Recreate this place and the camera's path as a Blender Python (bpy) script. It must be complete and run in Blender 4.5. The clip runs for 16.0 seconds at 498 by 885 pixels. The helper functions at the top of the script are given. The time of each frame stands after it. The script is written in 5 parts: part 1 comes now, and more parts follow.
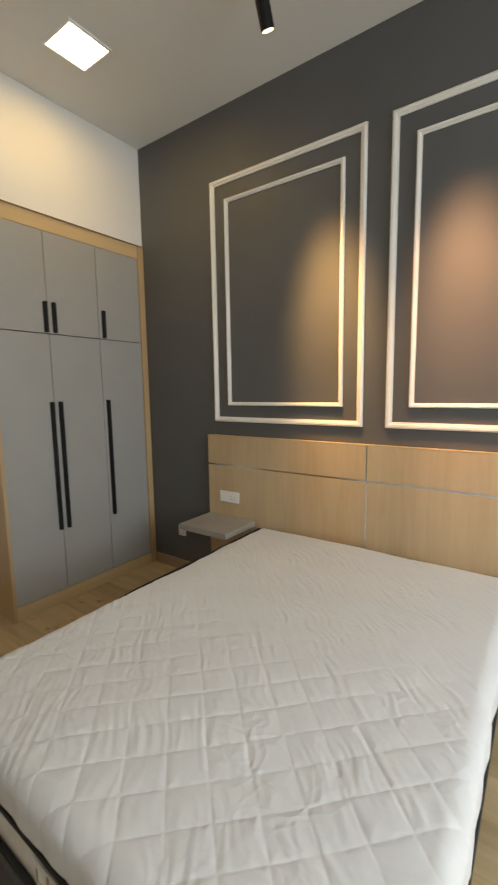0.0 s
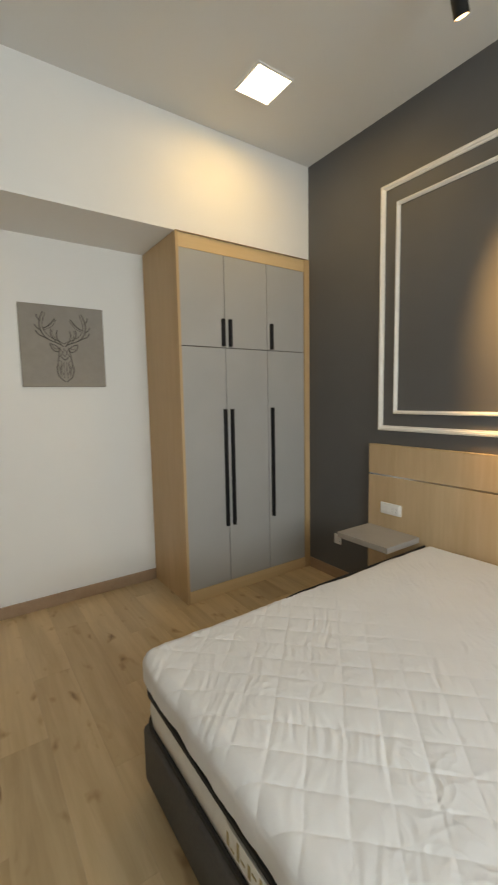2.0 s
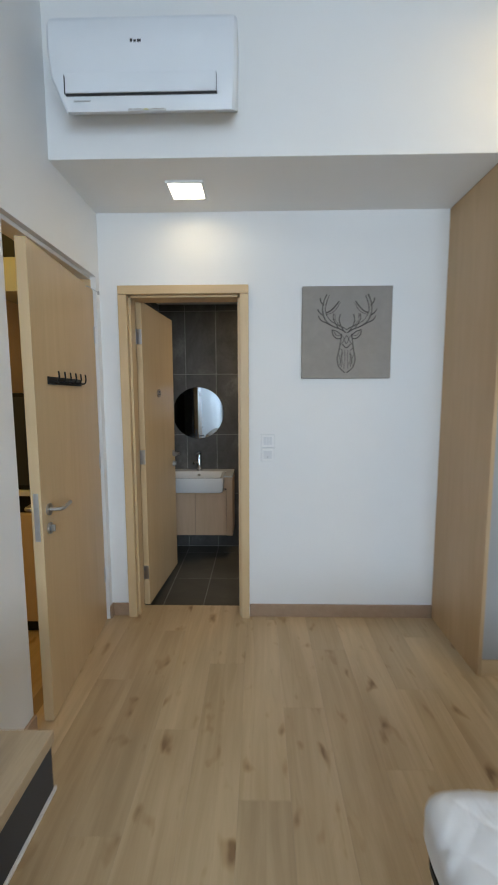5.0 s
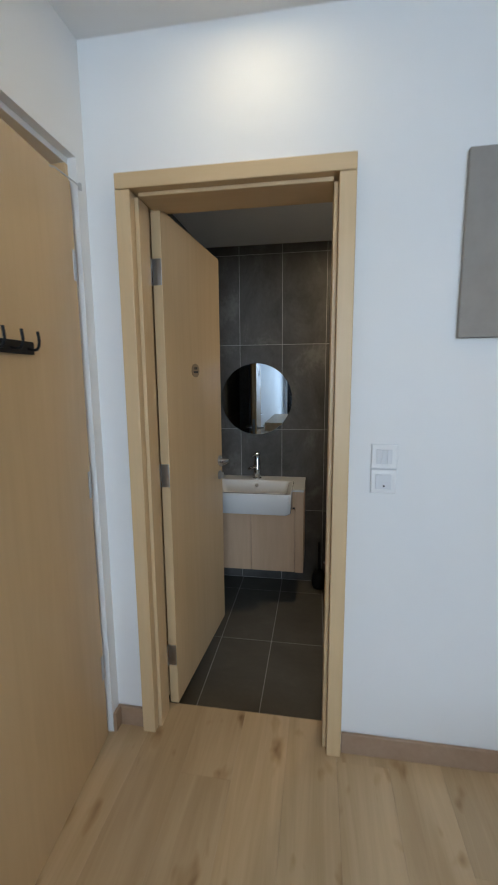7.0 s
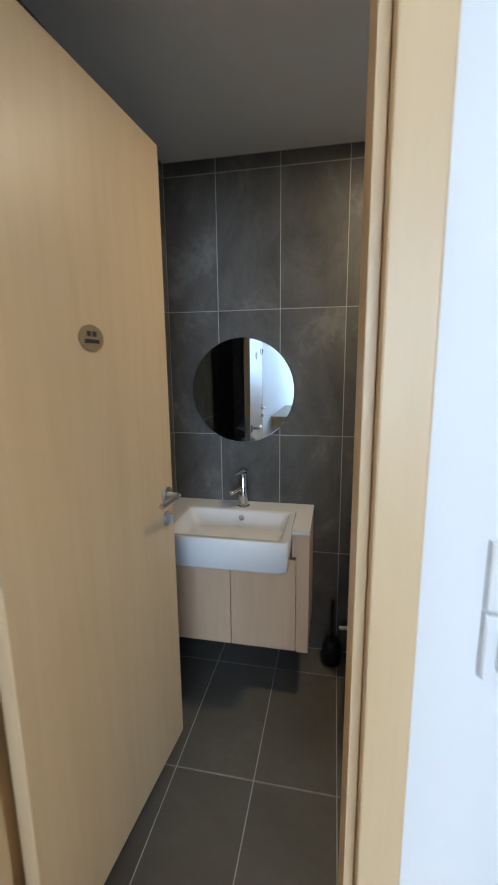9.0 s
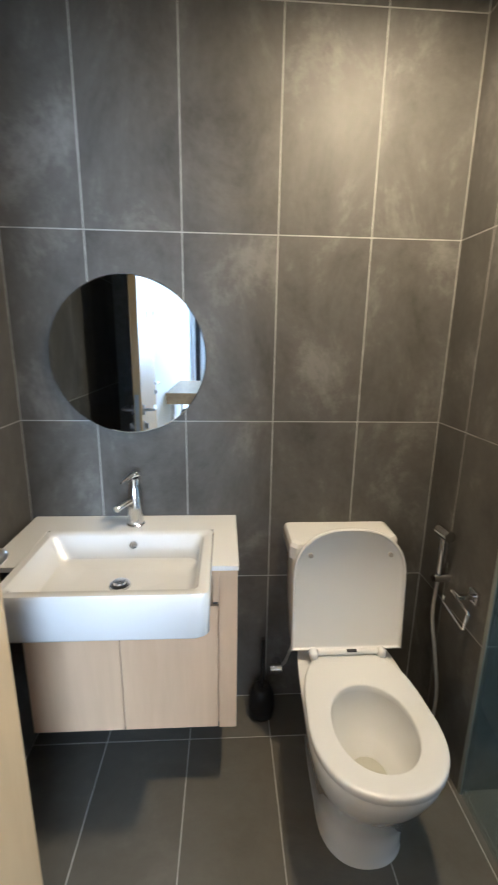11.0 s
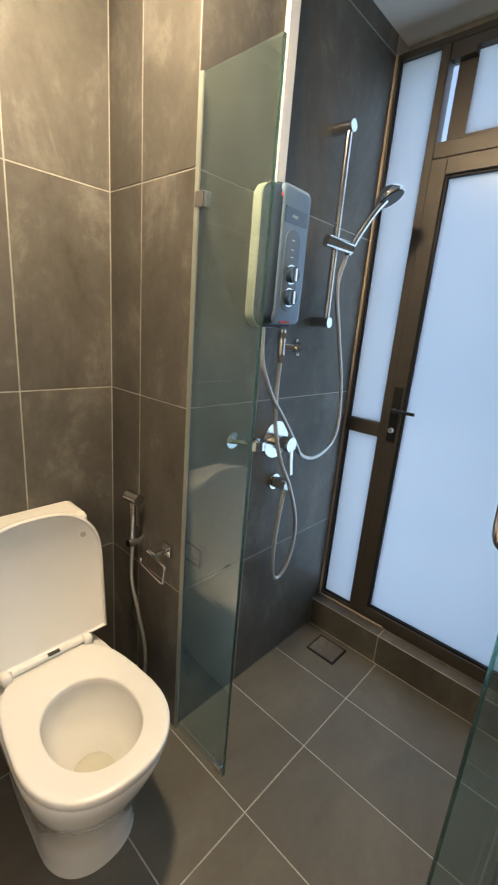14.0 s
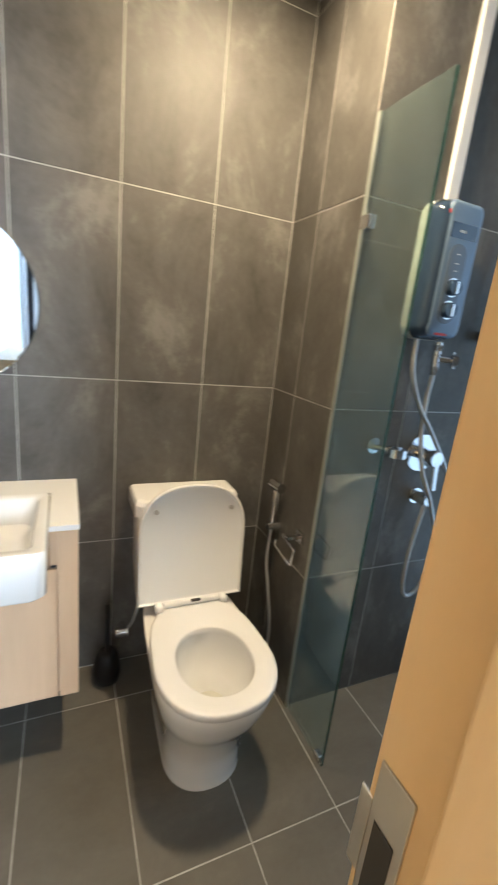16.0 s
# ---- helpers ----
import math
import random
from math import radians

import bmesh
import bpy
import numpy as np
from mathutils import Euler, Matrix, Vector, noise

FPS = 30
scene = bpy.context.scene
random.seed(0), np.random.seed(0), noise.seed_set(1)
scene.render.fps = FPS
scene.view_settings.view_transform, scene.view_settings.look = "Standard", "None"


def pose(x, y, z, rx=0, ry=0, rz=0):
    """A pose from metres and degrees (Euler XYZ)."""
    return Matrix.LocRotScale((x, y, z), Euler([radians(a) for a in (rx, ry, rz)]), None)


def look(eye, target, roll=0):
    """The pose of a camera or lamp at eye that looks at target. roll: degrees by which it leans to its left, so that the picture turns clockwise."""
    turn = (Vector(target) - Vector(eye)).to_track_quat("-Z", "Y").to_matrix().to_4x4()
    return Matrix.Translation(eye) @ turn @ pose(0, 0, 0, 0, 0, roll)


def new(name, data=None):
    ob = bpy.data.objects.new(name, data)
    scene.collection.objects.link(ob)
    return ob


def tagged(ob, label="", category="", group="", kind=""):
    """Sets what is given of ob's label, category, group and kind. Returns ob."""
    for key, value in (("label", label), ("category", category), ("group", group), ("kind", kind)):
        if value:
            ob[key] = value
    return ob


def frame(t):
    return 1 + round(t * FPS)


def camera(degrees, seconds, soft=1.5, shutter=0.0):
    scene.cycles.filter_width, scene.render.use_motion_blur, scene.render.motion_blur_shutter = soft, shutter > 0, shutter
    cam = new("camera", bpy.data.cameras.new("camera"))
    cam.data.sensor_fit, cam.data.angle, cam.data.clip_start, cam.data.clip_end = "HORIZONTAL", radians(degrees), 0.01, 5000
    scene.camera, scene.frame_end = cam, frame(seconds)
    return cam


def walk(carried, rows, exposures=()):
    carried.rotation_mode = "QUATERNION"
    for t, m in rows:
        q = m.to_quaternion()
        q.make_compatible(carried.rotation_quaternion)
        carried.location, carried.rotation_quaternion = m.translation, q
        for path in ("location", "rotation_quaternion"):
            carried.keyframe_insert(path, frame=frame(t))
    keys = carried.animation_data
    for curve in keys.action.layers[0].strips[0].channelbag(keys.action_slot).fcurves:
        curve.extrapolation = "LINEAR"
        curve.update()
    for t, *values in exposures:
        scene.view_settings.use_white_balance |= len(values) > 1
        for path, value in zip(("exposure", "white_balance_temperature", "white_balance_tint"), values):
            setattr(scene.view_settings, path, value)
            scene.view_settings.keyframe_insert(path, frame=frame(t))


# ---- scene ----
cam = camera(61.7, 16.0, soft=1.8, shutter=0.5)
PATH = [
    (0, (0.236, 0.049, 1.438), (-0.92, 1.661, 1.185), -0.9),
    (0.5, (0.247, 0.042, 1.44), (-1.06, 1.536, 1.198), -0.8),
    (1, (0.227, 0.008, 1.459), (-1.185, 1.404, 1.219), -0.8),
    (1.5, (0.195, -0.039, 1.452), (-1.323, 1.245, 1.232), -0.9),
    (2, (0.172, -0.052, 1.454), (-1.463, 1.079, 1.242), -1.1),
    (2.5, (0.153, -0.021, 1.456), (-1.608, 0.905, 1.259), -1.1),
    (3, (0.142, 0.034, 1.459), (-1.73, 0.71, 1.261), -0.9),
    (3.5, (0.114, 0.053, 1.466), (-1.824, 0.502, 1.255), -0.8),
    (4, (0.007, 0.036, 1.46), (-1.963, 0.3, 1.242), -0.6),
    (4.5, (-0.137, 0.021, 1.457), (-2.121, 0.13, 1.23), -0.4),
    (5, (-0.36, 0.044, 1.455), (-2.347, -0.001, 1.23), -0.2),
    (5.2, (-0.474, 0.054, 1.455), (-2.458, -0.046, 1.23), -0.2),
    (7.3, (-1.67, -0.144, 1.432), (-3.618, -0.471, 1.117), -0.5),
    (7.5, (-1.761, -0.147, 1.426), (-3.707, -0.48, 1.109), -0.5),
    (8, (-2.033, -0.115, 1.42), (-3.965, -0.498, 1.073), -0.8),
    (8.2, (-2.119, -0.096, 1.421), (-4.049, -0.489, 1.072), -0.8),
    (10.3, (-3.005, -0.192, 1.35), (-4.924, -0.498, 0.88), 0.3),
    (10.5, (-3.035, -0.207, 1.344), (-4.969, -0.405, 0.872), 0.5),
    (11, (-3.098, -0.237, 1.338), (-5.037, -0.123, 0.863), 0.9),
    (11.5, (-3.14, -0.227, 1.328), (-5.037, 0.185, 0.849), 1.2),
    (12, (-3.17, -0.224, 1.321), (-4.978, 0.478, 0.831), 1.6),
    (12.5, (-3.193, -0.207, 1.319), (-4.873, 0.752, 0.811), 2.3),
    (13, (-3.209, -0.198, 1.31), (-4.742, 0.974, 0.785), 3.1),
    (13.5, (-3.214, -0.207, 1.303), (-4.61, 1.122, 0.769), 4.0),
    (14, (-3.208, -0.209, 1.303), (-4.497, 1.222, 0.765), 4.7),
    (14.5, (-3.196, -0.205, 1.3), (-4.43, 1.275, 0.764), 5.4),
    (15, (-3.185, -0.213, 1.291), (-4.499, 1.198, 0.76), 5.7),
    (15.5, (-3.135, -0.221, 1.282), (-4.667, 0.949, 0.752), 6.0),
    (16, (-3.048, -0.23, 1.27), (-4.806, 0.574, 0.757), 6.2),
]
EXPOSURES = [
    (0, -0.24, 9100, 15), (2.0, 0.0, 9200, 14), (3.5, 0.08, 7500, 12), (5.0, 0.19, 6800, 12), (7.5, 0.18, 6400, 12), (8.2, 0.38, 6300, 12),
    (10.3, 1.96, 5700, 12), (11.0, 2.14, 6000, 12), (12.0, 2.38, 6000, 12), (13.0, 2.6, 6700, 12), (14.5, 2.45, 6900, 13), (15.4, 2.4, 7100, 13), (16, 2.42, 6500, 12),
]
walk(cam, [(t, look(eye, target, roll)) for t, eye, target, roll in PATH], EXPOSURES)

# ---- world and large lights ----
world = bpy.data.worlds.new("world")
scene.world = world
world.use_nodes = True
wn = world.node_tree.nodes
sky = wn.new("ShaderNodeTexSky")
sky.sky_type, sky.sun_disc = "NISHITA", False
sky.sun_elevation, sky.sun_rotation = radians(40), radians(60)
world.node_tree.links.new(sky.outputs[0], wn["Background"].inputs[0])
wn["Background"].inputs[1].default_value = 0.05


def area_light(name, m, sx, sy, watts, colour):
    data = bpy.data.lights.new(name, "AREA")
    data.shape, data.size, data.size_y, data.energy, data.color = "RECTANGLE", sx, sy, watts, colour
    ob = new(name, data)
    ob.matrix_world = m
    return ob


def spot_light(name, m, degrees, watts, colour, blend=0.9, radius=0.02):
    data = bpy.data.lights.new(name, "SPOT")
    data.spot_size, data.spot_blend, data.energy, data.color, data.shadow_soft_size = radians(degrees), blend, watts, colour, radius
    ob = new(name, data)
    ob.matrix_world = m
    return ob


XE = 2.6          # window wall of the bedroom
DAY = (0.60, 0.79, 1.0)
WARM = (1.0, 0.69, 0.18)
area_light("window_daylight", look((XE - 0.08, 0.98, 1.8), (0.35, 0.30, 0.62)), 2.2, 1.8, 106, DAY)
area_light("bath_daylight", look((-3.65, 1.75, 1.2), (-3.65, 0, 1.2)), 1.1, 2.4, 0.58, (0.58, 0.79, 0.98))
area_light("bath_window_light", look((-3.68, 1.405, 1.15), (-3.68, 0, 1.15)), 0.84, 2.0, 1.05, (0.50, 0.76, 0.99))
area_light("panel_light", look((-1.9, 1.53, 3.222), (-1.9, 1.53, 0)), 0.22, 0.22, 4.5, WARM)
area_light("soffit_light", look((-2.71, -0.335, 2.522), (-2.71, -0.335, 0)), 0.17, 0.17, 0.34, WARM)
area_light("bath_ceiling_light", look((-4.0, 0.25, 2.305), (-4.0, 0.25, 0)), 0.14, 0.14, 5.6, (1.0, 0.79, 0.50))
SPOTS = ((-0.89, 0.085, (1.0, 0.64, 0.27), 470), (-0.15, 0.03, (1.0, 0.60, 0.34), 440))
for sx, aim, colour, watts in SPOTS:
    spot_light("wall_spot", look((sx, 1.822, 3.0), (sx + aim, 2.35, 1.80)), 29, watts, colour, 1.0, 0.11)
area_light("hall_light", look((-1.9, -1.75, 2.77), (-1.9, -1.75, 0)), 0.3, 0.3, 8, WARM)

# ---- materials ----


def nodes_of(name):
    m = bpy.data.materials.new(name)
    m.use_nodes = True
    t = m.node_tree
    return m, t, t.nodes["Principled BSDF"], t.links


def ramp(t, fac, stops):
    r = t.nodes.new("ShaderNodeValToRGB")
    el = r.color_ramp.elements
    while len(el) < len(stops):
        el.new(0.5)
    for e, (p, c) in zip(el, stops):
        e.position, e.color = p, (*c, 1)
    t.links.new(fac, r.inputs[0])
    return r.outputs[0]


def noise_tex(t, scale, detail=4.0, stretch=(1, 1, 1), rough=0.55, distort=0.0):
    co = t.nodes.new("ShaderNodeTexCoord")
    mp = t.nodes.new("ShaderNodeMapping")
    mp.inputs["Scale"].default_value = stretch
    n = t.nodes.new("ShaderNodeTexNoise")
    n.inputs["Scale"].default_value, n.inputs["Detail"].default_value = scale, detail
    n.inputs["Roughness"].default_value, n.inputs["Distortion"].default_value = rough, distort
    t.links.new(co.outputs["Object"], mp.inputs["Vector"])
    t.links.new(mp.outputs[0], n.inputs["Vector"])
    return n.outputs["Fac"], mp


def add_bump(t, bsdf, fac, strength, dist):
    b = t.nodes.new("ShaderNodeBump")
    b.inputs["Strength"].default_value, b.inputs["Distance"].default_value = strength, dist
    t.links.new(fac, b.inputs["Height"])
    t.links.new(b.outputs[0], bsdf.inputs["Normal"])


def plain(name, colour, rough=0.5, metal=0.0, var=0.06, scale=6.0, bump=0.0, bump_scale=80.0, coat=0.0):
    m, t, b, l = nodes_of(name)
    f, _ = noise_tex(t, scale)
    lo = tuple(c * (1 - var) for c in colour)
    hi = tuple(min(1, c * (1 + var)) for c in colour)
    l.new(ramp(t, f, [(0.3, lo), (0.7, hi)]), b.inputs["Base Color"])
    b.inputs["Roughness"].default_value, b.inputs["Metallic"].default_value = rough, metal
    b.inputs["Coat Weight"].default_value = coat
    if bump:
        g, _ = noise_tex(t, bump_scale, 3)
        add_bump(t, b, g, bump, 0.002)
    return m


def wood(name, dark, light, axis, rough=0.45, knots=False, piece=False, fine=26.0, bump=0.1):
    """Oak grain drawn out along one axis (0, 1 or 2)."""
    m, t, b, l = nodes_of(name)
    stretch = [1.0, 1.0, 1.0]
    stretch[axis] = 0.07
    f, mp = noise_tex(t, fine, 6, stretch, 0.65, 0.6)
    g, mp2 = noise_tex(t, 3.2, 3, [s * 1.0 if s == 1.0 else 0.22 for s in stretch], 0.5, 0.4)
    if piece:
        info = t.nodes.new("ShaderNodeObjectInfo")
        mul = t.nodes.new("ShaderNodeVectorMath")
        mul.operation = "SCALE"
        mul.inputs[0].default_value = (13.0, 7.0, 5.0)
        l.new(info.outputs["Random"], mul.inputs["Scale"])
        for q in (mp, mp2):
            l.new(mul.outputs[0], q.inputs["Location"])
    mix = t.nodes.new("ShaderNodeMath")
    mix.operation = "MULTIPLY_ADD"
    mix.inputs[1].default_value = 0.45
    l.new(f, mix.inputs[0])
    half = t.nodes.new("ShaderNodeMath")
    half.operation = "MULTIPLY"
    half.inputs[1].default_value = 0.55
    l.new(g, half.inputs[0])
    l.new(half.outputs[0], mix.inputs[2])
    col = ramp(t, mix.outputs[0], [(0.3, dark), (0.62, light)])
    if knots:
        v, mp3 = noise_tex(t, 13.0, 2.0, [s if s == 1.0 else 0.5 for s in stretch], 0.5, 0.25)
        if piece:
            l.new(mul.outputs[0], mp3.inputs["Location"])
        kn = ramp(t, v, [(0.62, (1, 1, 1)), (0.70, (0.83, 0.77, 0.70)), (0.78, (0.46, 0.37, 0.29))])
        mx = t.nodes.new("ShaderNodeMix")
        mx.data_type, mx.blend_type = "RGBA", "MULTIPLY"
        mx.inputs["Factor"].default_value = 1.0
        l.new(col, mx.inputs[6])
        l.new(kn, mx.inputs[7])
        col = mx.outputs[2]
    if piece:
        hsv = t.nodes.new("ShaderNodeHueSaturation")
        mr = t.nodes.new("ShaderNodeMapRange")
        mr.inputs["To Min"].default_value, mr.inputs["To Max"].default_value = 0.90, 1.08
        l.new(info.outputs["Random"], mr.inputs["Value"])
        l.new(mr.outputs[0], hsv.inputs["Value"])
        l.new(col, hsv.inputs["Color"])
        col = hsv.outputs[0]
    l.new(col, b.inputs["Base Color"])
    b.inputs["Roughness"].default_value = rough
    add_bump(t, b, f, bump, 0.001)
    return m


def tile_stone(name, stops, piece=True):
    """Dark grey cement-look porcelain with cloudy marks."""
    m, t, b, l = nodes_of(name)
    f, mp = noise_tex(t, 3.8, 9, (1, 0.6, 1), 0.70, 0.35)
    g, mp2 = noise_tex(t, 40, 4, (1, 1, 0.4), 0.6)
    if piece:
        info = t.nodes.new("ShaderNodeObjectInfo")
        mul = t.nodes.new("ShaderNodeVectorMath")
        mul.operation = "SCALE"
        mul.inputs[0].default_value = (17.0, 11.0, 7.0)
        l.new(info.outputs["Random"], mul.inputs["Scale"])
        l.new(mul.outputs[0], mp.inputs["Location"])
    mix = t.nodes.new("ShaderNodeMath")
    mix.operation = "MULTIPLY_ADD"
    mix.inputs[1].default_value = 0.12
    l.new(g, mix.inputs[0])
    l.new(f, mix.inputs[2])
    l.new(ramp(t, mix.outputs[0], stops), b.inputs["Base Color"])
    l.new(ramp(t, f, [(0.3, (0.52,) * 3), (0.7, (0.62,) * 3)]), b.inputs["Roughness"])
    add_bump(t, b, g, 0.06, 0.001)
    return m


def emitter(name, colour, strength):
    m, t, b, l = nodes_of(name)
    b.inputs["Base Color"].default_value = (*colour, 1)
    b.inputs["Emission Color"].default_value = (*colour, 1)
    b.inputs["Emission Strength"].default_value = strength
    return m


def glass(name, tint, rough=0.0):
    m, t, b, l = nodes_of(name)
    b.inputs["Base Color"].default_value = (*tint, 1)
    b.inputs["Transmission Weight"].default_value = 1.0
    b.inputs["Roughness"].default_value = rough
    b.inputs["IOR"].default_value = 1.45
    return m


def screen_glass(name, tint):
    """Tinted pane with a pale veil mixed in for the hazy reflections on it."""
    m, t, b, l = nodes_of(name)
    tr = t.nodes.new("ShaderNodeBsdfTransparent")
    tr.inputs["Color"].default_value = (*tint, 1)
    haze = t.nodes.new("ShaderNodeBsdfDiffuse")
    haze.inputs["Color"].default_value = (0.50, 0.62, 0.61, 1)
    gl = t.nodes.new("ShaderNodeBsdfGlossy")
    gl.inputs["Roughness"].default_value = 0.01
    back = t.nodes.new("ShaderNodeBsdfTranslucent")
    back.inputs["Color"].default_value = (0.50, 0.62, 0.61, 1)
    both = t.nodes.new("ShaderNodeMixShader")
    both.inputs[0].default_value = 0.55
    l.new(haze.outputs[0], both.inputs[1])
    l.new(back.outputs[0], both.inputs[2])
    # uneven strength of the veil that stands in for reflected haze
    f, _ = noise_tex(t, 5.0, 6, (1, 1, 0.35))
    amount = ramp(t, f, [(0.35, (0.042,) * 3), (0.7, (0.078,) * 3)])
    m1 = t.nodes.new("ShaderNodeMixShader")
    l.new(amount, m1.inputs[0])
    l.new(tr.outputs[0], m1.inputs[1])
    l.new(both.outputs[0], m1.inputs[2])
    lw = t.nodes.new("ShaderNodeLayerWeight")
    pw = t.nodes.new("ShaderNodeMath")
    pw.operation = "POWER"
    pw.inputs[1].default_value = 4.5
    l.new(lw.outputs["Facing"], pw.inputs[0])
    fr = t.nodes.new("ShaderNodeMath")
    fr.operation = "MULTIPLY_ADD"
    fr.inputs[1].default_value, fr.inputs[2].default_value = 0.9, 0.115
    l.new(pw.outputs[0], fr.inputs[0])
    m2 = t.nodes.new("ShaderNodeMixShader")
    l.new(fr.outputs[0], m2.inputs[0])
    l.new(m1.outputs[0], m2.inputs[1])
    l.new(gl.outputs[0], m2.inputs[2])
    l.new(m2.outputs[0], t.nodes["Material Output"].inputs["Surface"])
    return m


def frosted(name):
    m, t, b, l = nodes_of(name)
    tr = t.nodes.new("ShaderNodeBsdfTranslucent")
    f, _ = noise_tex(t, 1.3, 2)
    l.new(ramp(t, f, [(0.3, (0.80, 0.86, 0.93)), (0.7, (0.88, 0.92, 0.97))]), tr.inputs["Color"])
    gl = t.nodes.new("ShaderNodeBsdfGlossy")
    gl.inputs["Roughness"].default_value = 0.25
    mx = t.nodes.new("ShaderNodeMixShader")
    mx.inputs[0].default_value = 0.02
    l.new(tr.outputs[0], mx.inputs[1])
    l.new(gl.outputs[0], mx.inputs[2])
    l.new(mx.outputs[0], t.nodes["Material Output"].inputs["Surface"])
    return m


WHITE = plain("white_wall_paint", (0.80, 0.80, 0.79), 0.62, var=0.015, scale=1.5, bump=0.05, bump_scale=160)
CEIL = plain("white_ceiling_paint", (0.72, 0.72, 0.71), 0.7, var=0.015, scale=1.2, bump=0.04, bump_scale=160)
GREY = plain("charcoal_wall_paint", (0.104, 0.105, 0.110), 0.52, var=0.05, scale=2.0, bump=0.05, bump_scale=160)
MOULD = plain("white_moulding_paint", (0.82, 0.80, 0.77), 0.4, var=0.02)
OAK_Z = wood("oak_laminate_upright", (0.555, 0.388, 0.208), (0.645, 0.468, 0.268), 2, 0.42)
OAK_X = wood("oak_laminate_lengthwise", (0.555, 0.388, 0.208), (0.645, 0.468, 0.268), 0, 0.42)
OAK_Y = wood("oak_laminate_crosswise", (0.555, 0.388, 0.208), (0.645, 0.468, 0.268), 1, 0.42)
CAB_OAK = wood("wardrobe_oak_laminate", (0.46, 0.30, 0.155), (0.56, 0.385, 0.215), 2, 0.45)
HEAD_OAK = wood("headboard_oak_veneer", (0.47, 0.325, 0.19), (0.60, 0.44, 0.28), 2, 0.42)
VAN_OAK = wood("vanity_oak_laminate", (0.56, 0.365, 0.222), (0.68, 0.465, 0.298), 2, 0.42)
SKIRT = wood("skirting_oak", (0.30, 0.19, 0.12), (0.39, 0.265, 0.178), 0, 0.45)
PLANK = wood("oak_floor_plank", (0.37, 0.255, 0.135), (0.60, 0.445, 0.270), 0, 0.36, knots=True, piece=True, fine=18)
DESK_WOOD = wood("desk_pale_oak", (0.18, 0.118, 0.066), (0.45, 0.33, 0.205), 0, 0.42)
GAP = plain("dark_floor_joint", (0.35, 0.245, 0.145), 0.8)
CABGREY = plain("grey_matt_laminate", (0.37, 0.368, 0.358), 0.42, var=0.03, scale=3, bump=0.03, bump_scale=220)
BLACK = plain("black_powder_coat", (0.010, 0.010, 0.011), 0.5, var=0.1)
BLACK.node_tree.nodes["Principled BSDF"].inputs["Specular IOR Level"].default_value = 0.22
SHELFGREY = plain("taupe_laminate", (0.36, 0.33, 0.30), 0.4, var=0.04)
CHROME = plain("chrome", (0.72, 0.73, 0.75), 0.12, 1.0, var=0.03)
STEEL = plain("brushed_steel", (0.52, 0.52, 0.52), 0.32, 1.0, var=0.06, scale=30)
ALU = plain("satin_aluminium_strip", (0.72, 0.72, 0.73), 0.16, 1.0, var=0.03)
PLASTIC = plain("white_plastic", (0.80, 0.80, 0.79), 0.35, var=0.02)
ACWHITE = plain("air_conditioner_white_plastic", (0.74, 0.77, 0.80), 0.38, var=0.015)
PALEGREY = plain("pale_grey_plastic", (0.55, 0.56, 0.56), 0.45, var=0.03)
# greyer than the white plates: shading of rockers and rims put into the colour
ROCKER = plain("switch_shaded_plastic", (0.68, 0.69, 0.70), 0.35, var=0.02)
# near-black painted in for shade inside slots, holes and gaps; also dark print
DARKSLOT = plain("slot_shade_and_dark_print", (0.02, 0.021, 0.023), 0.6)
PAD = plain("white_quilted_cotton", (0.73, 0.735, 0.75), 0.55, var=0.02, scale=5, bump=0.12, bump_scale=420)
TICK = plain("white_mattress_ticking", (0.74, 0.73, 0.70), 0.7, var=0.05, scale=30, bump=0.2, bump_scale=260)
PIPING = plain("black_mattress_piping", (0.01, 0.01, 0.011), 0.7)
FABRIC = plain("dark_grey_upholstery", (0.082, 0.080, 0.080), 0.75, var=0.12, scale=60, bump=0.3, bump_scale=420)
GOLD = plain("gold_embroidery", (0.42, 0.34, 0.18), 0.5, 0.3)
CANVAS = plain("taupe_canvas", (0.30, 0.275, 0.25), 0.8, var=0.05, scale=20, bump=0.35, bump_scale=500)
INK = plain("dark_line_paint", (0.085, 0.075, 0.067), 0.7)
CERAMIC = plain("white_glazed_ceramic", (0.76, 0.755, 0.735), 0.06, var=0.01, coat=0.5)
SEATW = plain("white_seat_plastic", (0.74, 0.735, 0.72), 0.25, var=0.01)
WATER_IN = plain("toilet_water", (0.55, 0.535, 0.455), 0.03)
GROUT = plain("light_grey_grout", (0.36, 0.352, 0.333), 0.8, var=0.15, scale=25)
TILE = tile_stone("dark_cement_tile", [(0.36, (0.044, 0.040, 0.034)), (0.48, (0.074, 0.069, 0.061)), (0.60, (0.100, 0.094, 0.085)), (0.72, (0.170, 0.162, 0.149))])
FLOOR_TILE = tile_stone("dark_cement_floor_tile", [(0.34, (0.072, 0.065, 0.052)), (0.48, (0.091, 0.083, 0.068)), (0.60, (0.105, 0.096, 0.080)), (0.74, (0.132, 0.121, 0.102))])
MIRROR = plain("mirror_silver", (0.50, 0.57, 0.63), 0.015, 1.0, var=0.0)
GLASS = screen_glass("green_tinted_glass", (0.83, 0.925, 0.905))
GLASS_EDGE = glass("glass_edge_green", (0.22, 0.42, 0.36), 0.25)
CLEAR = glass("clear_window_glass", (0.97, 0.99, 0.98))
FROST = frosted("frosted_pane")
CHANNEL = plain("satin_channel", (0.27, 0.30, 0.28), 0.35, 0.2, var=0.06, scale=14)
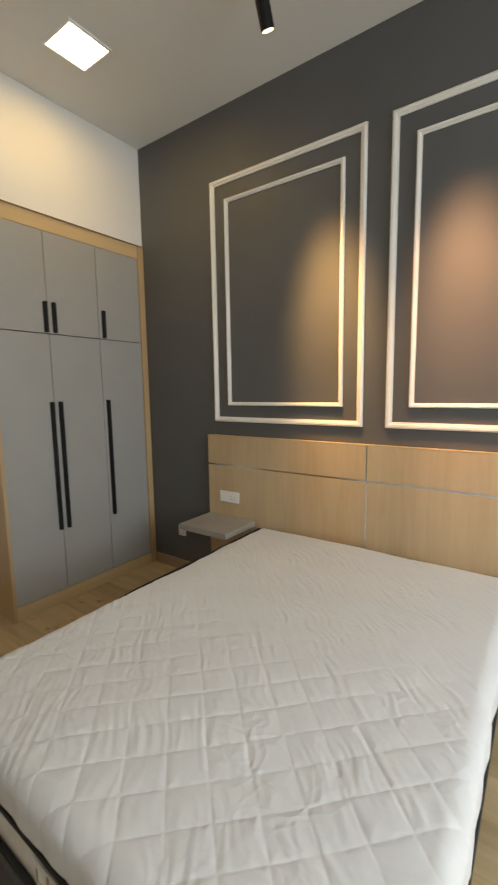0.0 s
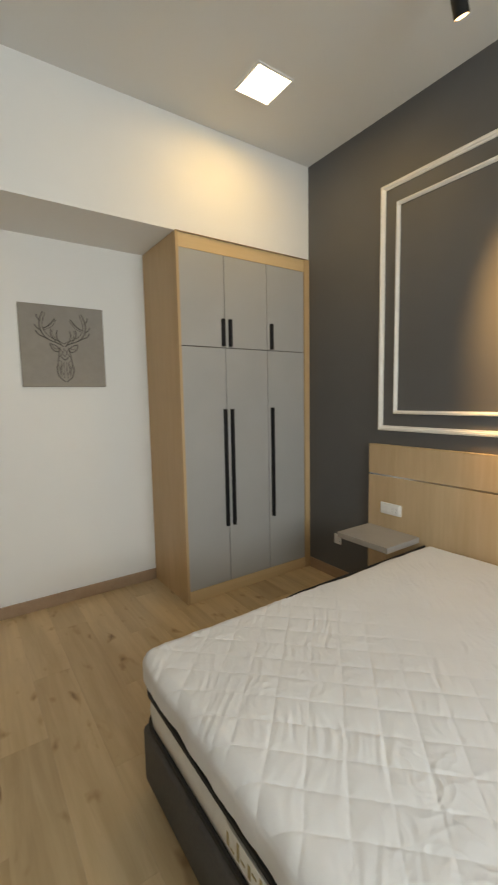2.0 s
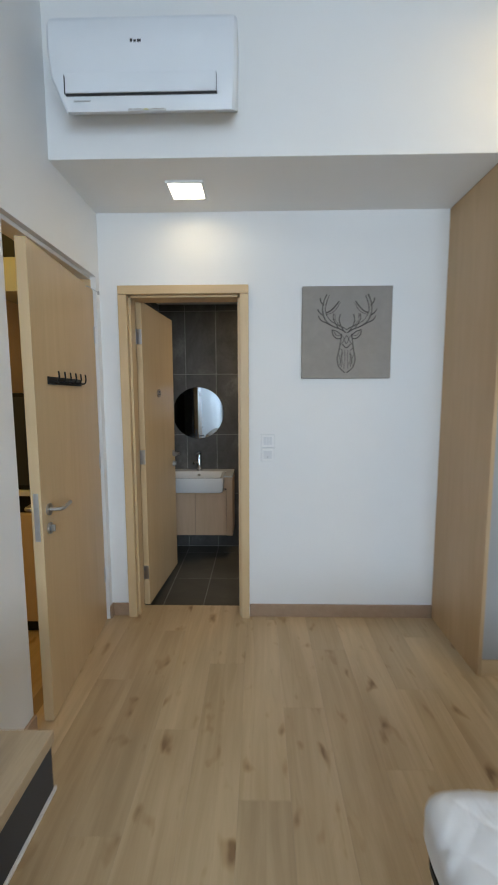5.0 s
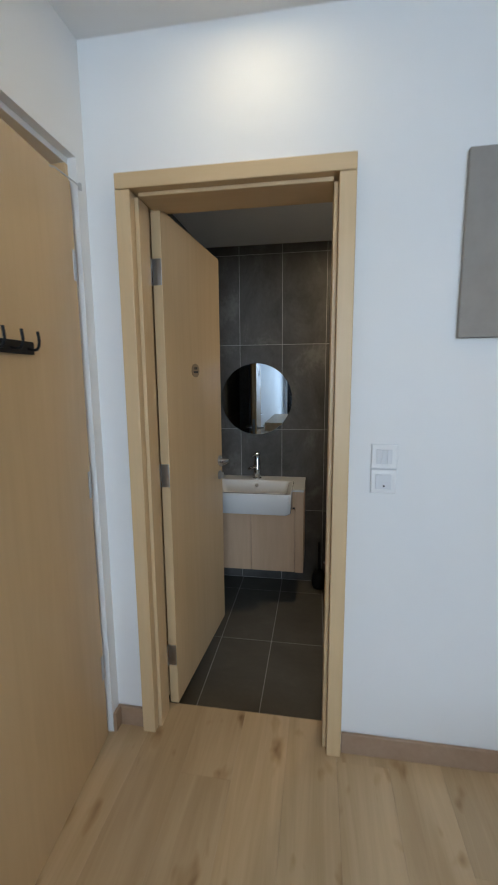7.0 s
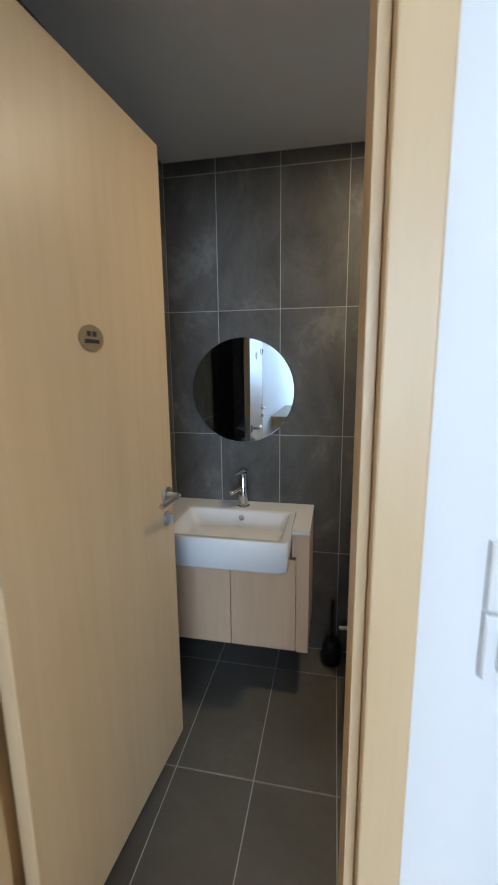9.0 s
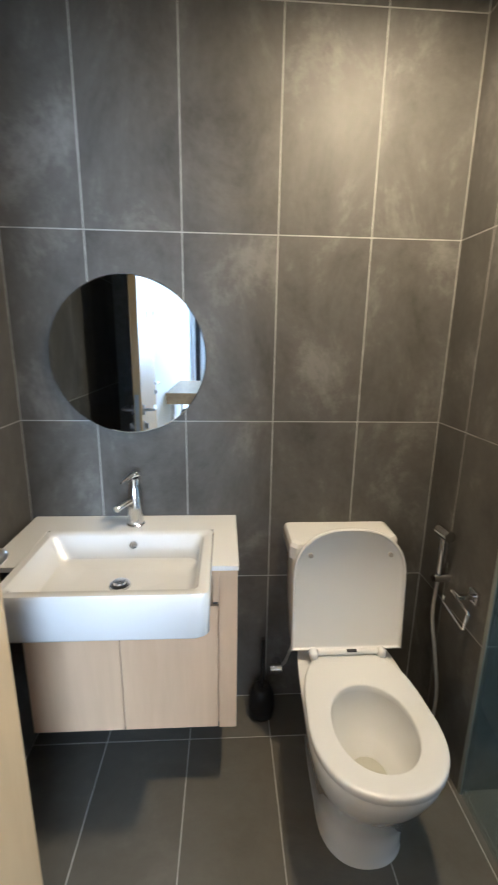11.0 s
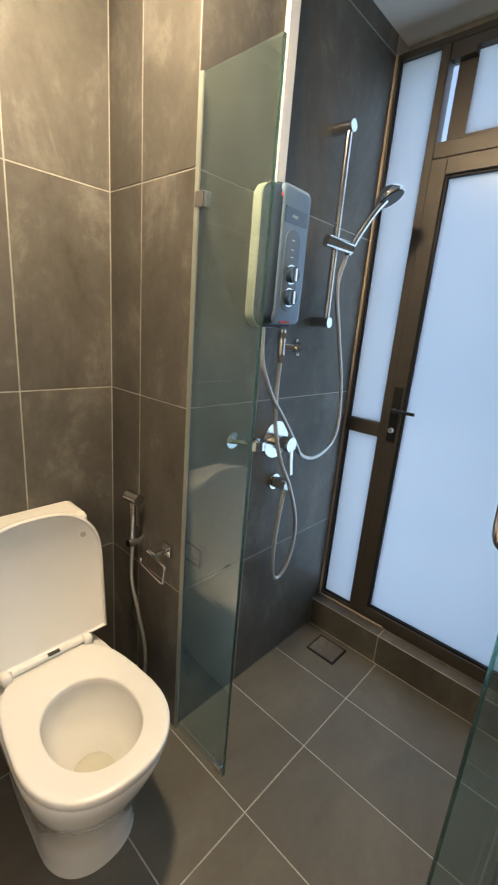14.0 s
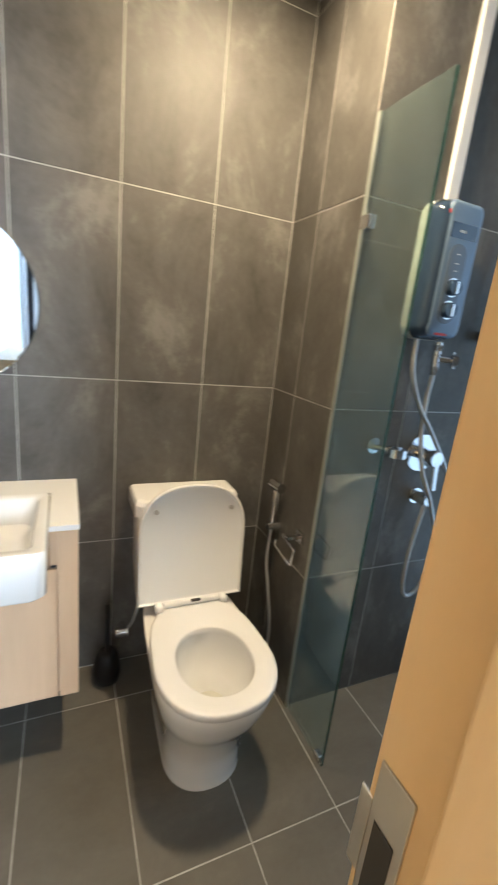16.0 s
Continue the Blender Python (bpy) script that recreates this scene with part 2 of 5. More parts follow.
BRONZE = plain("dark_bronze_aluminium", (0.062, 0.054, 0.047), 0.42, 0.3, var=0.1, scale=12)
SEALANT = plain("beige_sealant", (0.46, 0.39, 0.30), 0.6, var=0.1, scale=40)
HEATBLUE = plain("slate_blue_gloss_plastic", (0.030, 0.054, 0.095), 0.10, var=0.03, coat=0.6)
# lighter blue: the window's reflection is put into the panel colour
HEATLITE = plain("window_sheen_blue_panel", (0.16, 0.24, 0.35), 0.16, var=0.02)
CREAM = plain("cream_plastic", (0.52, 0.515, 0.45), 0.4, var=0.03)
RED = plain("red_print", (0.6, 0.05, 0.05), 0.5)
HOSE = plain("steel_braid_hose", (0.55, 0.55, 0.54), 0.35, 0.7, var=0.15, scale=200)
CURTAIN_W = plain("pale_curtain_cloth", (0.62, 0.64, 0.68), 0.85, var=0.05)
CURTAIN_D = plain("dark_curtain_stripe", (0.03, 0.032, 0.04), 0.85)
CHAIRGREY = plain("blue_grey_chair_plastic", (0.105, 0.12, 0.145), 0.45, var=0.04)
CHAIRLEG = wood("pale_birch_leg", (0.58, 0.54, 0.48), (0.70, 0.67, 0.62), 2, 0.45)
LAMP_ON = emitter("lit_panel_diffuser", (1.0, 0.92, 0.74), 8)
SPOT_ON = emitter("lit_spot_lens", (1.0, 0.72, 0.42), 5)
YELLOW = plain("yellow_warning_print", (0.55, 0.5, 0.2), 0.6)
BROWNSIGN = plain("brown_sign_disc", (0.27, 0.18, 0.09), 0.4)

# ---- building helpers ----


def bm_box(bm, x0, x1, y0, y1, z0, z1, bevel=0.0, seg=2):
    made = bmesh.ops.create_cube(bm, size=1.0)["verts"]
    bmesh.ops.scale(bm, vec=(abs(x1 - x0), abs(y1 - y0), abs(z1 - z0)), verts=made)
    bmesh.ops.translate(bm, vec=((x0 + x1) / 2, (y0 + y1) / 2, (z0 + z1) / 2), verts=made)
    if bevel:
        edges = list({e for v in made for e in v.link_edges})
        bmesh.ops.bevel(bm, geom=edges, offset=bevel, segments=seg, profile=0.5, affect="EDGES")
    return bm


def box(*a, **k):
    return bm_box(bmesh.new(), *a, **k)


def bm_tube(bm, a, b, r0, r1=None, n=20, cap=True):
    a, b = Vector(a), Vector(b)
    r1 = r0 if r1 is None else r1
    made = bmesh.ops.create_cone(bm, cap_ends=cap, segments=n, radius1=r0, radius2=r1, depth=(b - a).length)["verts"]
    m = Matrix.Translation((a + b) / 2) @ (b - a).to_track_quat("Z", "Y").to_matrix().to_4x4()
    bmesh.ops.transform(bm, matrix=m, verts=made)
    return bm


def tube(*a, **k):
    return bm_tube(bmesh.new(), *a, **k)


def bm_loft(bm, rings, close_start=True, close_end=True):
    """Joins rings of equal length into a skin."""
    rows = [[bm.verts.new(p) for p in ring] for ring in rings]
    for a, b in zip(rows, rows[1:]):
        for i in range(len(a)):
            j = (i + 1) % len(a)
            bm.faces.new((a[i], a[j], b[j], b[i]))
    if close_start:
        bm.faces.new(list(reversed(rows[0])))
    if close_end:
        bm.faces.new(rows[-1])
    return bm


def loft(*a, **k):
    return bm_loft(bmesh.new(), *a, **k)


def oval(cx, cy, z, rx, ry, e=2.0, n=40):
    out = []
    for i in range(n):
        a = 2 * math.pi * i / n
        c, s = math.cos(a), math.sin(a)
        out.append((cx + rx * math.copysign(abs(c) ** (2 / e), c), cy + ry * math.copysign(abs(s) ** (2 / e), s), z))
    return out


def bm_sweep(bm, pts, r, n=10):
    """A round bar along a smooth line through pts."""
    pts = [Vector(p) for p in pts]
    rings = []
    for i, p in enumerate(pts):
        d = (pts[min(i + 1, len(pts) - 1)] - pts[max(i - 1, 0)]).normalized()
        side = d.cross(Vector((0.31, 0.22, 0.93))).normalized()
        up = side.cross(d)
        rings.append([p + r * (math.cos(2 * math.pi * k / n) * side + math.sin(2 * math.pi * k / n) * up) for k in range(n)])
    return bm_loft(bm, rings)


def sweep(*a, **k):
    return bm_sweep(bmesh.new(), *a, **k)


def smooth_line(pts, steps=8):
    """Catmull-Rom through pts."""
    pts = [Vector(p) for p in pts]
    pts = [2 * pts[0] - pts[1]] + pts + [2 * pts[-1] - pts[-2]]
    out = []
    for a, b, c, d in zip(pts, pts[1:], pts[2:], pts[3:]):
        for k in range(steps):
            u = k / steps
            out.append(0.5 * (2 * b + (c - a) * u + (2 * a - 5 * b + 4 * c - d) * u * u + (3 * b - a - 3 * c + d) * u ** 3))
    return out + [pts[-2]]


def finish(name, bm, material, soft=False):
    bmesh.ops.recalc_face_normals(bm, faces=bm.faces[:])
    me = bpy.data.meshes.new(name)
    bm.to_mesh(me)
    bm.free()
    me.materials.append(material)
    if soft:
        me.shade_smooth()
    return me


def auto_smooth(me, degrees=40):
    me.shade_smooth()
    me.set_sharp_from_angle(angle=radians(degrees))


def origin(ob):
    v = Vector((0, 0, 0))
    while ob:
        v = v + ob.location
        ob = ob.parent
    return v


def thing(name, loc, label, category, group="", kind=""):
    ob = new(name)
    ob.location = loc
    return tagged(ob, label, category, group, kind)


def part(name, bm, material, parent, label="", local=False, soft=0):
    if not local:
        bmesh.ops.translate(bm, vec=-origin(parent), verts=bm.verts[:])
    me = finish(name, bm, material)
    if soft:
        auto_smooth(me, soft)
    ob = new(name, me)
    ob.parent = parent
    return tagged(ob, label)


def solo(name, bm, material, label, category, kind="", soft=0, group=""):
    me = finish(name, bm, material)
    if soft:
        auto_smooth(me, soft)
    return tagged(new(name, me), label, category, group, kind)


def structure(name, bm, material, label, category):
    return solo(name, bm, material, label, category, "structure")


def boxes(*rows, bevel=0.0):
    bm = bmesh.new()
    for r in rows:
        bm_box(bm, *r, bevel=bevel)
    return bm

# ---- bedroom shell ----
YN, YS, XF, XR, XB = 2.352, -0.93, -2.412, -2.985, -3.16   # headboard wall, desk wall, bulkhead face, recess wall, bath side of it
ZC, ZS = 3.25, 2.545                                     # ceiling, soffit under the bulkhead
FZ, BC = -0.095, 2.335                                   # bathroom floor and ceiling
structure("wall_headboard", box(XR - 0.175, XE + 0.15, YN, YN + 0.12, -0.1, ZC + 0.1), GREY, "charcoal grey painted feature wall behind the bed", "wall")
structure("wall_desk", boxes((XR - 0.175, -2.93, YS - 0.12, YS, -0.1, ZC + 0.1), (-2.0, XE + 0.15, YS - 0.12, YS, -0.1, ZC + 0.1),
          (-2.93, -2.0, YS - 0.12, YS, 2.165, ZC + 0.1)), WHITE, "white painted wall with the entry doorway", "wall")
structure("wall_bath_partition", boxes((XB, XR, YS, -0.81, -0.1, ZC), (XB, XR, -0.015, YN, -0.1, ZC), (XB, XR, -0.81, -0.015, 2.117, ZC)),
          WHITE, "white painted wall with the bathroom doorway", "wall")
structure("wall_window", boxes((XE, XE + 0.15, YS, -0.75, -0.1, ZC + 0.1), (XE, XE + 0.15, 2.2, YN, -0.1, ZC + 0.1), (XE, XE + 0.15, -0.75, 2.2, 2.75, ZC + 0.1),
          (XE, XE + 0.15, -0.75, 2.2, -0.1, 0.25)), WHITE, "white painted wall with a wide window", "wall")
structure("bulkhead", box(XR, XF, YS, YN, ZS, ZC), WHITE, "white boxed-in bulkhead over the wardrobe and doorway", "wall")
structure("ceiling", box(XR - 0.175, XE + 0.15, YS - 0.12, YN + 0.12, ZC, ZC + 0.1), CEIL, "flat white painted bedroom ceiling", "ceiling")
win = thing("window_1", (XE, 0.7, 0.25), "wide bedroom window with dark frame and clear panes", "window", kind="structure")
part("window_frame", boxes((XE + 0.05, XE + 0.1, -0.75, 2.2, 0.25, 0.31), (XE + 0.05, XE + 0.1, -0.75, 2.2, 2.69, 2.75), (XE + 0.05, XE + 0.1, -0.75, -0.69, 0.31, 2.69),
     (XE + 0.05, XE + 0.1, 2.14, 2.2, 0.31, 2.69), (XE + 0.05, XE + 0.1, 0.695, 0.755, 0.31, 2.69)), BRONZE, win)
for y0, y1 in ((-0.69, 0.695), (0.755, 2.14)):
    p = part("pane", box(XE + 0.07, XE + 0.078, y0, y1, 0.31, 2.69), CLEAR, win)
    p.visible_shadow = False
structure("ground", box(-60, 60, -60, 60, -3.3, -3.2), plain("far_ground", (0.12, 0.14, 0.10), 0.9, var=0.3, scale=0.2), "green and grey ground far below the window", "ground")

# skirting
sk = 0.085
structure("baseboard_headboard", box(XF + 0.02, XE, YN - 0.014, YN - 0.001, 0, sk, bevel=0.003), SKIRT, "oak skirting board along the grey wall", "skirting")
structure("baseboard_recess", box(XR + 0.001, XR + 0.015, -0.012, 1.176, 0, sk, bevel=0.003), SKIRT, "oak skirting board along the white wall", "skirting")
structure("baseboard_corner", boxes((XR + 0.001, XR + 0.015, -0.915, -0.813, 0, sk), (-2.985, -2.93, YS + 0.001, YS + 0.015, 0, sk), bevel=0.003), SKIRT, "short oak skirting in the corner by the doorway", "skirting")
structure("baseboard_desk", box(-2.0, XE, YS + 0.001, YS + 0.015, 0, sk, bevel=0.003), SKIRT, "oak skirting board along the desk wall", "skirting")
structure("baseboard_window", box(XE - 0.015, XE - 0.001, YS + 0.02, YN - 0.02, 0, sk, bevel=0.003), SKIRT, "oak skirting board under the window", "skirting")

# ---- bathroom shell ----
structure("wall_bath_back", box(-4.68, -4.531, YS - 0.12, 1.6, -0.3, 2.6), GROUT, "bathroom back wall, grouted behind dark tiles", "wall")
structure("wall_bath_side", box(-4.531, XB - 0.004, YS - 0.12, YS - 0.001, -0.3, 2.6), GROUT, "bathroom side wall, grouted behind dark tiles", "wall")
structure("wall_bath_duct", box(-4.531, -4.121, 0.529, 1.6, -0.3, 2.6), GROUT, "boxed-out shower wall, grouted behind dark tiles", "wall")
structure("wall_bath_front", boxes((XB - 0.013, XB - 0.001, YS, -0.835, -0.3, 2.6), (XB - 0.013, XB - 0.001, 0.01, 1.6, -0.3, 2.6), (XB - 0.013, XB - 0.001, -0.835, 0.01, 2.14, 2.6)),
          GROUT, "bathroom doorway wall, grouted behind dark tiles", "wall")
structure("bath_ceiling", box(-4.6, XB + 0.005, YS - 0.05, 1.6, BC, BC + 0.1), CEIL, "flat white bathroom ceiling", "ceiling")
structure("bath_floor", box(-4.6, -3.107, YS - 0.05, 1.6, FZ - 0.15, FZ - 0.001), GROUT, "bathroom floor bed with pale grout joints", "floor")
structure("shower_kerb", box(-4.13, XB, 1.361, 1.6, FZ - 0.1, 0.0428), GROUT, "low kerb under the bathroom window", "kerb")
structure("threshold", box(-3.112, -3.105, -0.757, -0.072, FZ - 0.1, -0.002), SKIRT, "edge of the oak floor at the bathroom door", "threshold")
structure("wall_bath_window", boxes((-4.13, XB, 1.5, 1.6, 2.275, 2.6)), GROUT, "strip of wall above the bathroom window", "wall")

# ---- bathroom door frame and leaf ----
df = thing("door_1", (-3.06, -0.41, 0), "oak bathroom door frame with the door standing open", "door", kind="structure")
fx0, fx1 = -3.192, -2.95
part("jamb", boxes((fx0, -3.0765, -0.81, -0.771, 0, 2.064), (-3.076, fx1, -0.81, -0.757, 0, 2.064), bevel=0.003), OAK_Z, df)
part("jamb", boxes((fx0, -3.1385, -0.054, -0.015, 0, 2.064), (-3.138, fx1, -0.068, -0.015, 0, 2.064), bevel=0.003), OAK_Z, df)
part("head", boxes((fx0, fx1, -0.81, -0.015, 2.066, 2.117), bevel=0.003), OAK_Y, df)
part("stop", boxes((-3.075, -2.985, -0.756, -0.741, 0, 2.05), bevel=0.002), OAK_Z, df)
part("stop", boxes((-3.130, -2.985, -0.083, -0.069, 0, 2.05), bevel=0.002), OAK_Z, df)
part("stop", boxes((-3.130, -2.985, -0.740, -0.084, 2.052, 2.065), bevel=0.002), OAK_Y, df)
st = part("strike_plate", boxes((-3.186, -3.158, -0.0555, -0.0535, 0.895, 1.028), (-3.197, -3.1865, -0.0550, -0.0530, 0.930, 0.995), bevel=0.0008), STEEL, df, "worn steel strike plate")
part("latch_hole", box(-3.181, -3.164, -0.0560, -0.0552, 0.925, 0.985), DARKSLOT, st)
leaf = thing("bathroom_door", (-3.099, -0.735, 0.006), "plain oak bathroom door standing open into the bathroom", "door")
leaf.rotation_euler = (0, 0, radians(180 - 4.3))
LW = 0.726
part("leaf", box(0.013, LW, -0.0225, 0.017, 0, 2.055, bevel=0.002), OAK_Z, leaf, local=True)
for hz in (0.185, 0.990, 1.782):
    h = part("hinge", boxes((0.0105, 0.0135, -0.021, 0.016, hz, hz + 0.096), (-0.030, 0.0, 0.0235, 0.0260, hz, hz + 0.096), bevel=0.0008), STEEL, leaf, local=True)
    part("knuckle", tube((0.004, 0.021, hz), (0.004, 0.021, hz + 0.096), 0.006, n=12), STEEL, h, local=True, soft=40)


def lever_set(parent, x, side, z, y0, way=-1):
    """A round rose with a bent lever handle and a lock rose under it."""
    s = side
    rose = part("rose", tube((x, y0, z), (x, y0 + s * 0.01, z), 0.026, n=28), STEEL, parent, local=True, soft=40)
    part("lever", sweep(smooth_line([(x, y0, z), (x, y0 + s * 0.04, z), (x + way * 0.012, y0 + s * 0.055, z), (x + way * 0.05, y0 + s * 0.056, z), (x + way * 0.125, y0 + s * 0.05, z)], 6), 0.0085), STEEL, rose, local=True, soft=50)
    lock = part("lock_rose", tube((x, y0, z - 0.085), (x, y0 + s * 0.009, z - 0.085), 0.025, n=28), STEEL, parent, local=True, soft=40)
    part("thumb_turn", box(x - 0.006, x + 0.006, y0 + s * 0.008, y0 + s * 0.026, z - 0.1, z - 0.07, bevel=0.003), STEEL, lock, local=True)


lever_set(leaf, LW - 0.055, -1, 0.975, -0.022)
lever_set(leaf, LW - 0.055, 1, 0.975, 0.022)
part("lock_plate", box(LW - 0.001, LW + 0.001, -0.011, 0.011, 0.86, 1.06), STEEL, leaf, local=True)
SIGN = [(0.334 + 0.046 * math.cos(2 * math.pi * i / 32), 1.466 + 0.031 * math.sin(2 * math.pi * i / 32)) for i in range(32)]
sg = part("sign_disc", loft([[(x, -0.0225, z) for x, z in SIGN], [(x, -0.0260, z) for x, z in SIGN]]), BROWNSIGN, leaf, "oval brown room sign", local=True)
for x0, x1, z0, z1 in ((0.316, 0.330, 1.470, 1.482), (0.336, 0.352, 1.470, 1.482), (0.306, 0.362, 1.454, 1.463)):
    part("sign_mark", box(x0, x1, -0.0267, -0.0261, z0, z1), DARKSLOT, sg, local=True)

# ---- entry door, ajar in the desk wall ----
ed = thing("entry_door", (-2.905, -0.985, 0.006), "plain oak entry door standing ajar with steel lever", "door")
ed.rotation_euler = (0, 0, radians(4.6))
EW = 0.85
part("leaf", box(0.003, EW, 0.0, 0.044, 0, 2.076, bevel=0.002), OAK_Z, ed, local=True)
for hz in (0.26, 1.0, 1.76):
    part("hinge", boxes((0.004, 0.024, 0.0442, 0.0468, hz, hz + 0.10), bevel=0.001), STEEL, ed, local=True)
lever_set(ed, EW - 0.065, 1, 0.955, 0.044)
lever_set(ed, EW - 0.065, -1, 0.955, 0.0)
part("lock_plate", box(EW - 0.001, EW + 0.0012, 0.011, 0.033, 0.83, 1.04), STEEL, ed, local=True)
hk = part("hook_rail", box(0.30, 0.72, 0.044, 0.052, 1.50, 1.535, bevel=0.002), BLACK, ed, "black steel rail with coat hooks", local=True)
for i in range(6):
    hx = 0.33 + i * 0.072
    part("hook", sweep(smooth_line([(hx, 0.052, 1.515), (hx, 0.075, 1.512), (hx, 0.085, 1.53), (hx, 0.083, 1.56)], 5), 0.004, n=8), BLACK, hk, local=True)
stay = part("door_stay", sweep([(0.13, 0.044, 2.066), (0.12, 0.056, 2.066), (0.05, 0.068, 2.062), (0.008, 0.078, 2.058)], 0.0026, n=8), STEEL, ed, "thin steel door stay", local=True)
part("stay_knob", tube((0.008, 0.078, 2.046), (0.008, 0.078, 2.066), 0.006, n=14), STEEL, stay, local=True)
en = thing("door_2", (-2.46, -1.0, 0), "oak frame of the entry doorway", "door", kind="structure")
part("jamb", box(-2.93, -2.912, YS - 0.12, YS - 0.03, 0, 2.145, bevel=0.002), OAK_Z, en)
part("jamb", box(-2.022, -2.0, YS - 0.12, YS - 0.03, 0, 2.145, bevel=0.002), OAK_Z, en)
part("head", box(-2.93, -2.0, YS - 0.12, YS - 0.03, 2.146, 2.165, bevel=0.002), WHITE, en, "white plastered head of the opening")

# hallway beyond the ajar door
structure("hall_wall", boxes((-3.2, 0.2, -2.5, -2.4, -0.1, 2.8), (-3.2, -3.1, -2.4, -1.05, -0.1, 2.8), (0.1, 0.2, -2.4, -1.05, -0.1, 2.8)), WHITE, "white hallway walls beyond the entry door", "wall")
structure("hall_ceiling", box(-3.2, 0.2, -2.5, -1.05, 2.8, 2.9), CEIL, "white hallway ceiling", "ceiling")
structure("hall_floor", box(-3.2, 0.2, -2.5, -1.05, -0.1, -0.002), PLANK, "oak hallway floor", "floor")
hc = thing("hall_cabinet", (-2.9, -1.7, 0), "oak base cabinet with a white worktop in the hallway", "cabinet")
part("body", box(-3.09, -2.75, -2.38, -1.14, 0.08, 0.755, bevel=0.003), OAK_Z, hc)
part("plinth", box(-3.09, -2.79, -2.38, -1.14, 0, 0.079), BLACK, hc)
part("grip_recess", box(-3.09, -2.785, -2.38, -1.14, 0.756, 0.868), BLACK, hc, "dark grip recess")
part("worktop", box(-3.09, -2.735, -2.39, -1.13, 0.869, 0.900, bevel=0.003), PLASTIC, hc, "white worktop")
ov = thing("black_oven", (-2.92, -1.31, 0.9), "tall black appliance on the hallway worktop", "oven")
part("case", box(-3.08, -2.765, -1.47, -1.15, 0.9005, 1.473, bevel=0.004), BLACK, ov)
part("door", box(-2.7645, -2.755, -1.455, -1.165, 0.93, 1.45, bevel=0.002), DARKSLOT, ov, "dark glass door")
part("tall_panel", box(-3.09, -2.78, -2.38, -1.49, 0.9005, 2.038, bevel=0.003), OAK_Z, hc, "upright oak end panel")
wc = thing("hall_wall_cabinet", (-2.9, -1.7, 2.04), "cream hallway wall cabinet, black sheet above for the dark hall", "cabinet")
part("body", box(-3.09, -2.75, -2.38, -1.14, 2.04, 2.225, bevel=0.003), CREAM, wc)
# black sheet standing in for the unlit upper part of the hall
part("upper_panel", box(-3.09, -2.76, -2.38, -1.14, 2.226, 2.62, bevel=0.003), BLACK, wc)

# ---- built-in wardrobe ----
wd = thing("wardrobe", (-2.7, 1.75, 0), "tall built-in oak wardrobe with grey doors and black handles", "wardrobe")
wy0, wy1, wxf = 1.178, 2.348, -2.400
part("side_panel", box(XR + 0.002, wxf, wy0, wy0 + 0.02, 0, 2.54, bevel=0.001), CAB_OAK, wd)
part("end_filler", box(XR + 0.002, wxf, 2.296, wy1, 0, 2.54, bevel=0.001), CAB_OAK, wd)
part("top_filler", box(XR + 0.002, wxf - 0.008, wy0 + 0.02, 2.296, 2.447, 2.54, bevel=0.001), OAK_Y, wd)
part("plinth", box(XR + 0.002, wxf - 0.006, wy0 + 0.02, 2.296, 0, 0.086, bevel=0.001), OAK_Y, wd)
# top edge in dark brown, which also stands in for its shadow gap
part("top_gap_strip", box(XR + 0.002, wxf + 0.004, wy0 + 0.001, wy1, 2.5405, 2.5445), SKIRT, wd, "thin brown top edge, dark for the shadow gap")
part("carcass", box(XR + 0.004, -2.436, wy0 + 0.02, 2.296, 0.086, 2.447), DARKSLOT, wd)
cols = (1.199, 1.545, 1.92, 2.294)
bars = (1.525, 1.583, 1.955)
for (a, b), hy in zip(zip(cols, cols[1:]), bars):
    for z0, z1, h0, h1 in ((0.089, 1.810, 0.515, 1.377), (1.815, 2.445, 1.822, 2.012)):
        d = part("door", box(-2.434, wxf - 0.008, a + 0.0018, b - 0.0018, z0, z1, bevel=0.0015), CABGREY, wd)
        part("handle", boxes((wxf - 0.008, wxf + 0.016, hy - 0.011, hy + 0.011, h0, h1), bevel=0.002), BLACK, d, "black bar handle")

# ---- headboard panel and moulding ----
hb = thing("headboard_panel", (-0.58, 2.33, 0), "wide oak wall panel headboard with metal strips", "headboard")
hx0, hx1, hy = -1.752, 0.60, 2.312
part("lower_panel", box(hx0, -0.581, hy, YN - 0.001, 0.0, 0.903, bevel=0.001), HEAD_OAK, hb)
part("lower_panel", box(-0.571, hx1, hy, YN - 0.001, 0.0, 0.903, bevel=0.001), HEAD_OAK, hb)
part("upper_panel", box(hx0, -0.581, hy, YN - 0.001, 0.915, 1.115, bevel=0.001), HEAD_OAK, hb)
part("upper_panel", box(-0.571, hx1, hy, YN - 0.001, 0.915, 1.115, bevel=0.001), HEAD_OAK, hb)
part("metal_strip", box(hx0, hx1, hy + 0.002, YN - 0.001, 0.903, 0.915), ALU, hb, "thin satin aluminium inlay")
part("metal_strip", box(-0.581, -0.571, hy + 0.003, YN - 0.001, 0.0, 1.114), ALU, hb, "thin satin aluminium inlay")
part("top_cap", box(hx0 - 0.001, hx1, hy - 0.001, YN - 0.001, 1.1155, 1.119), OAK_X, hb)


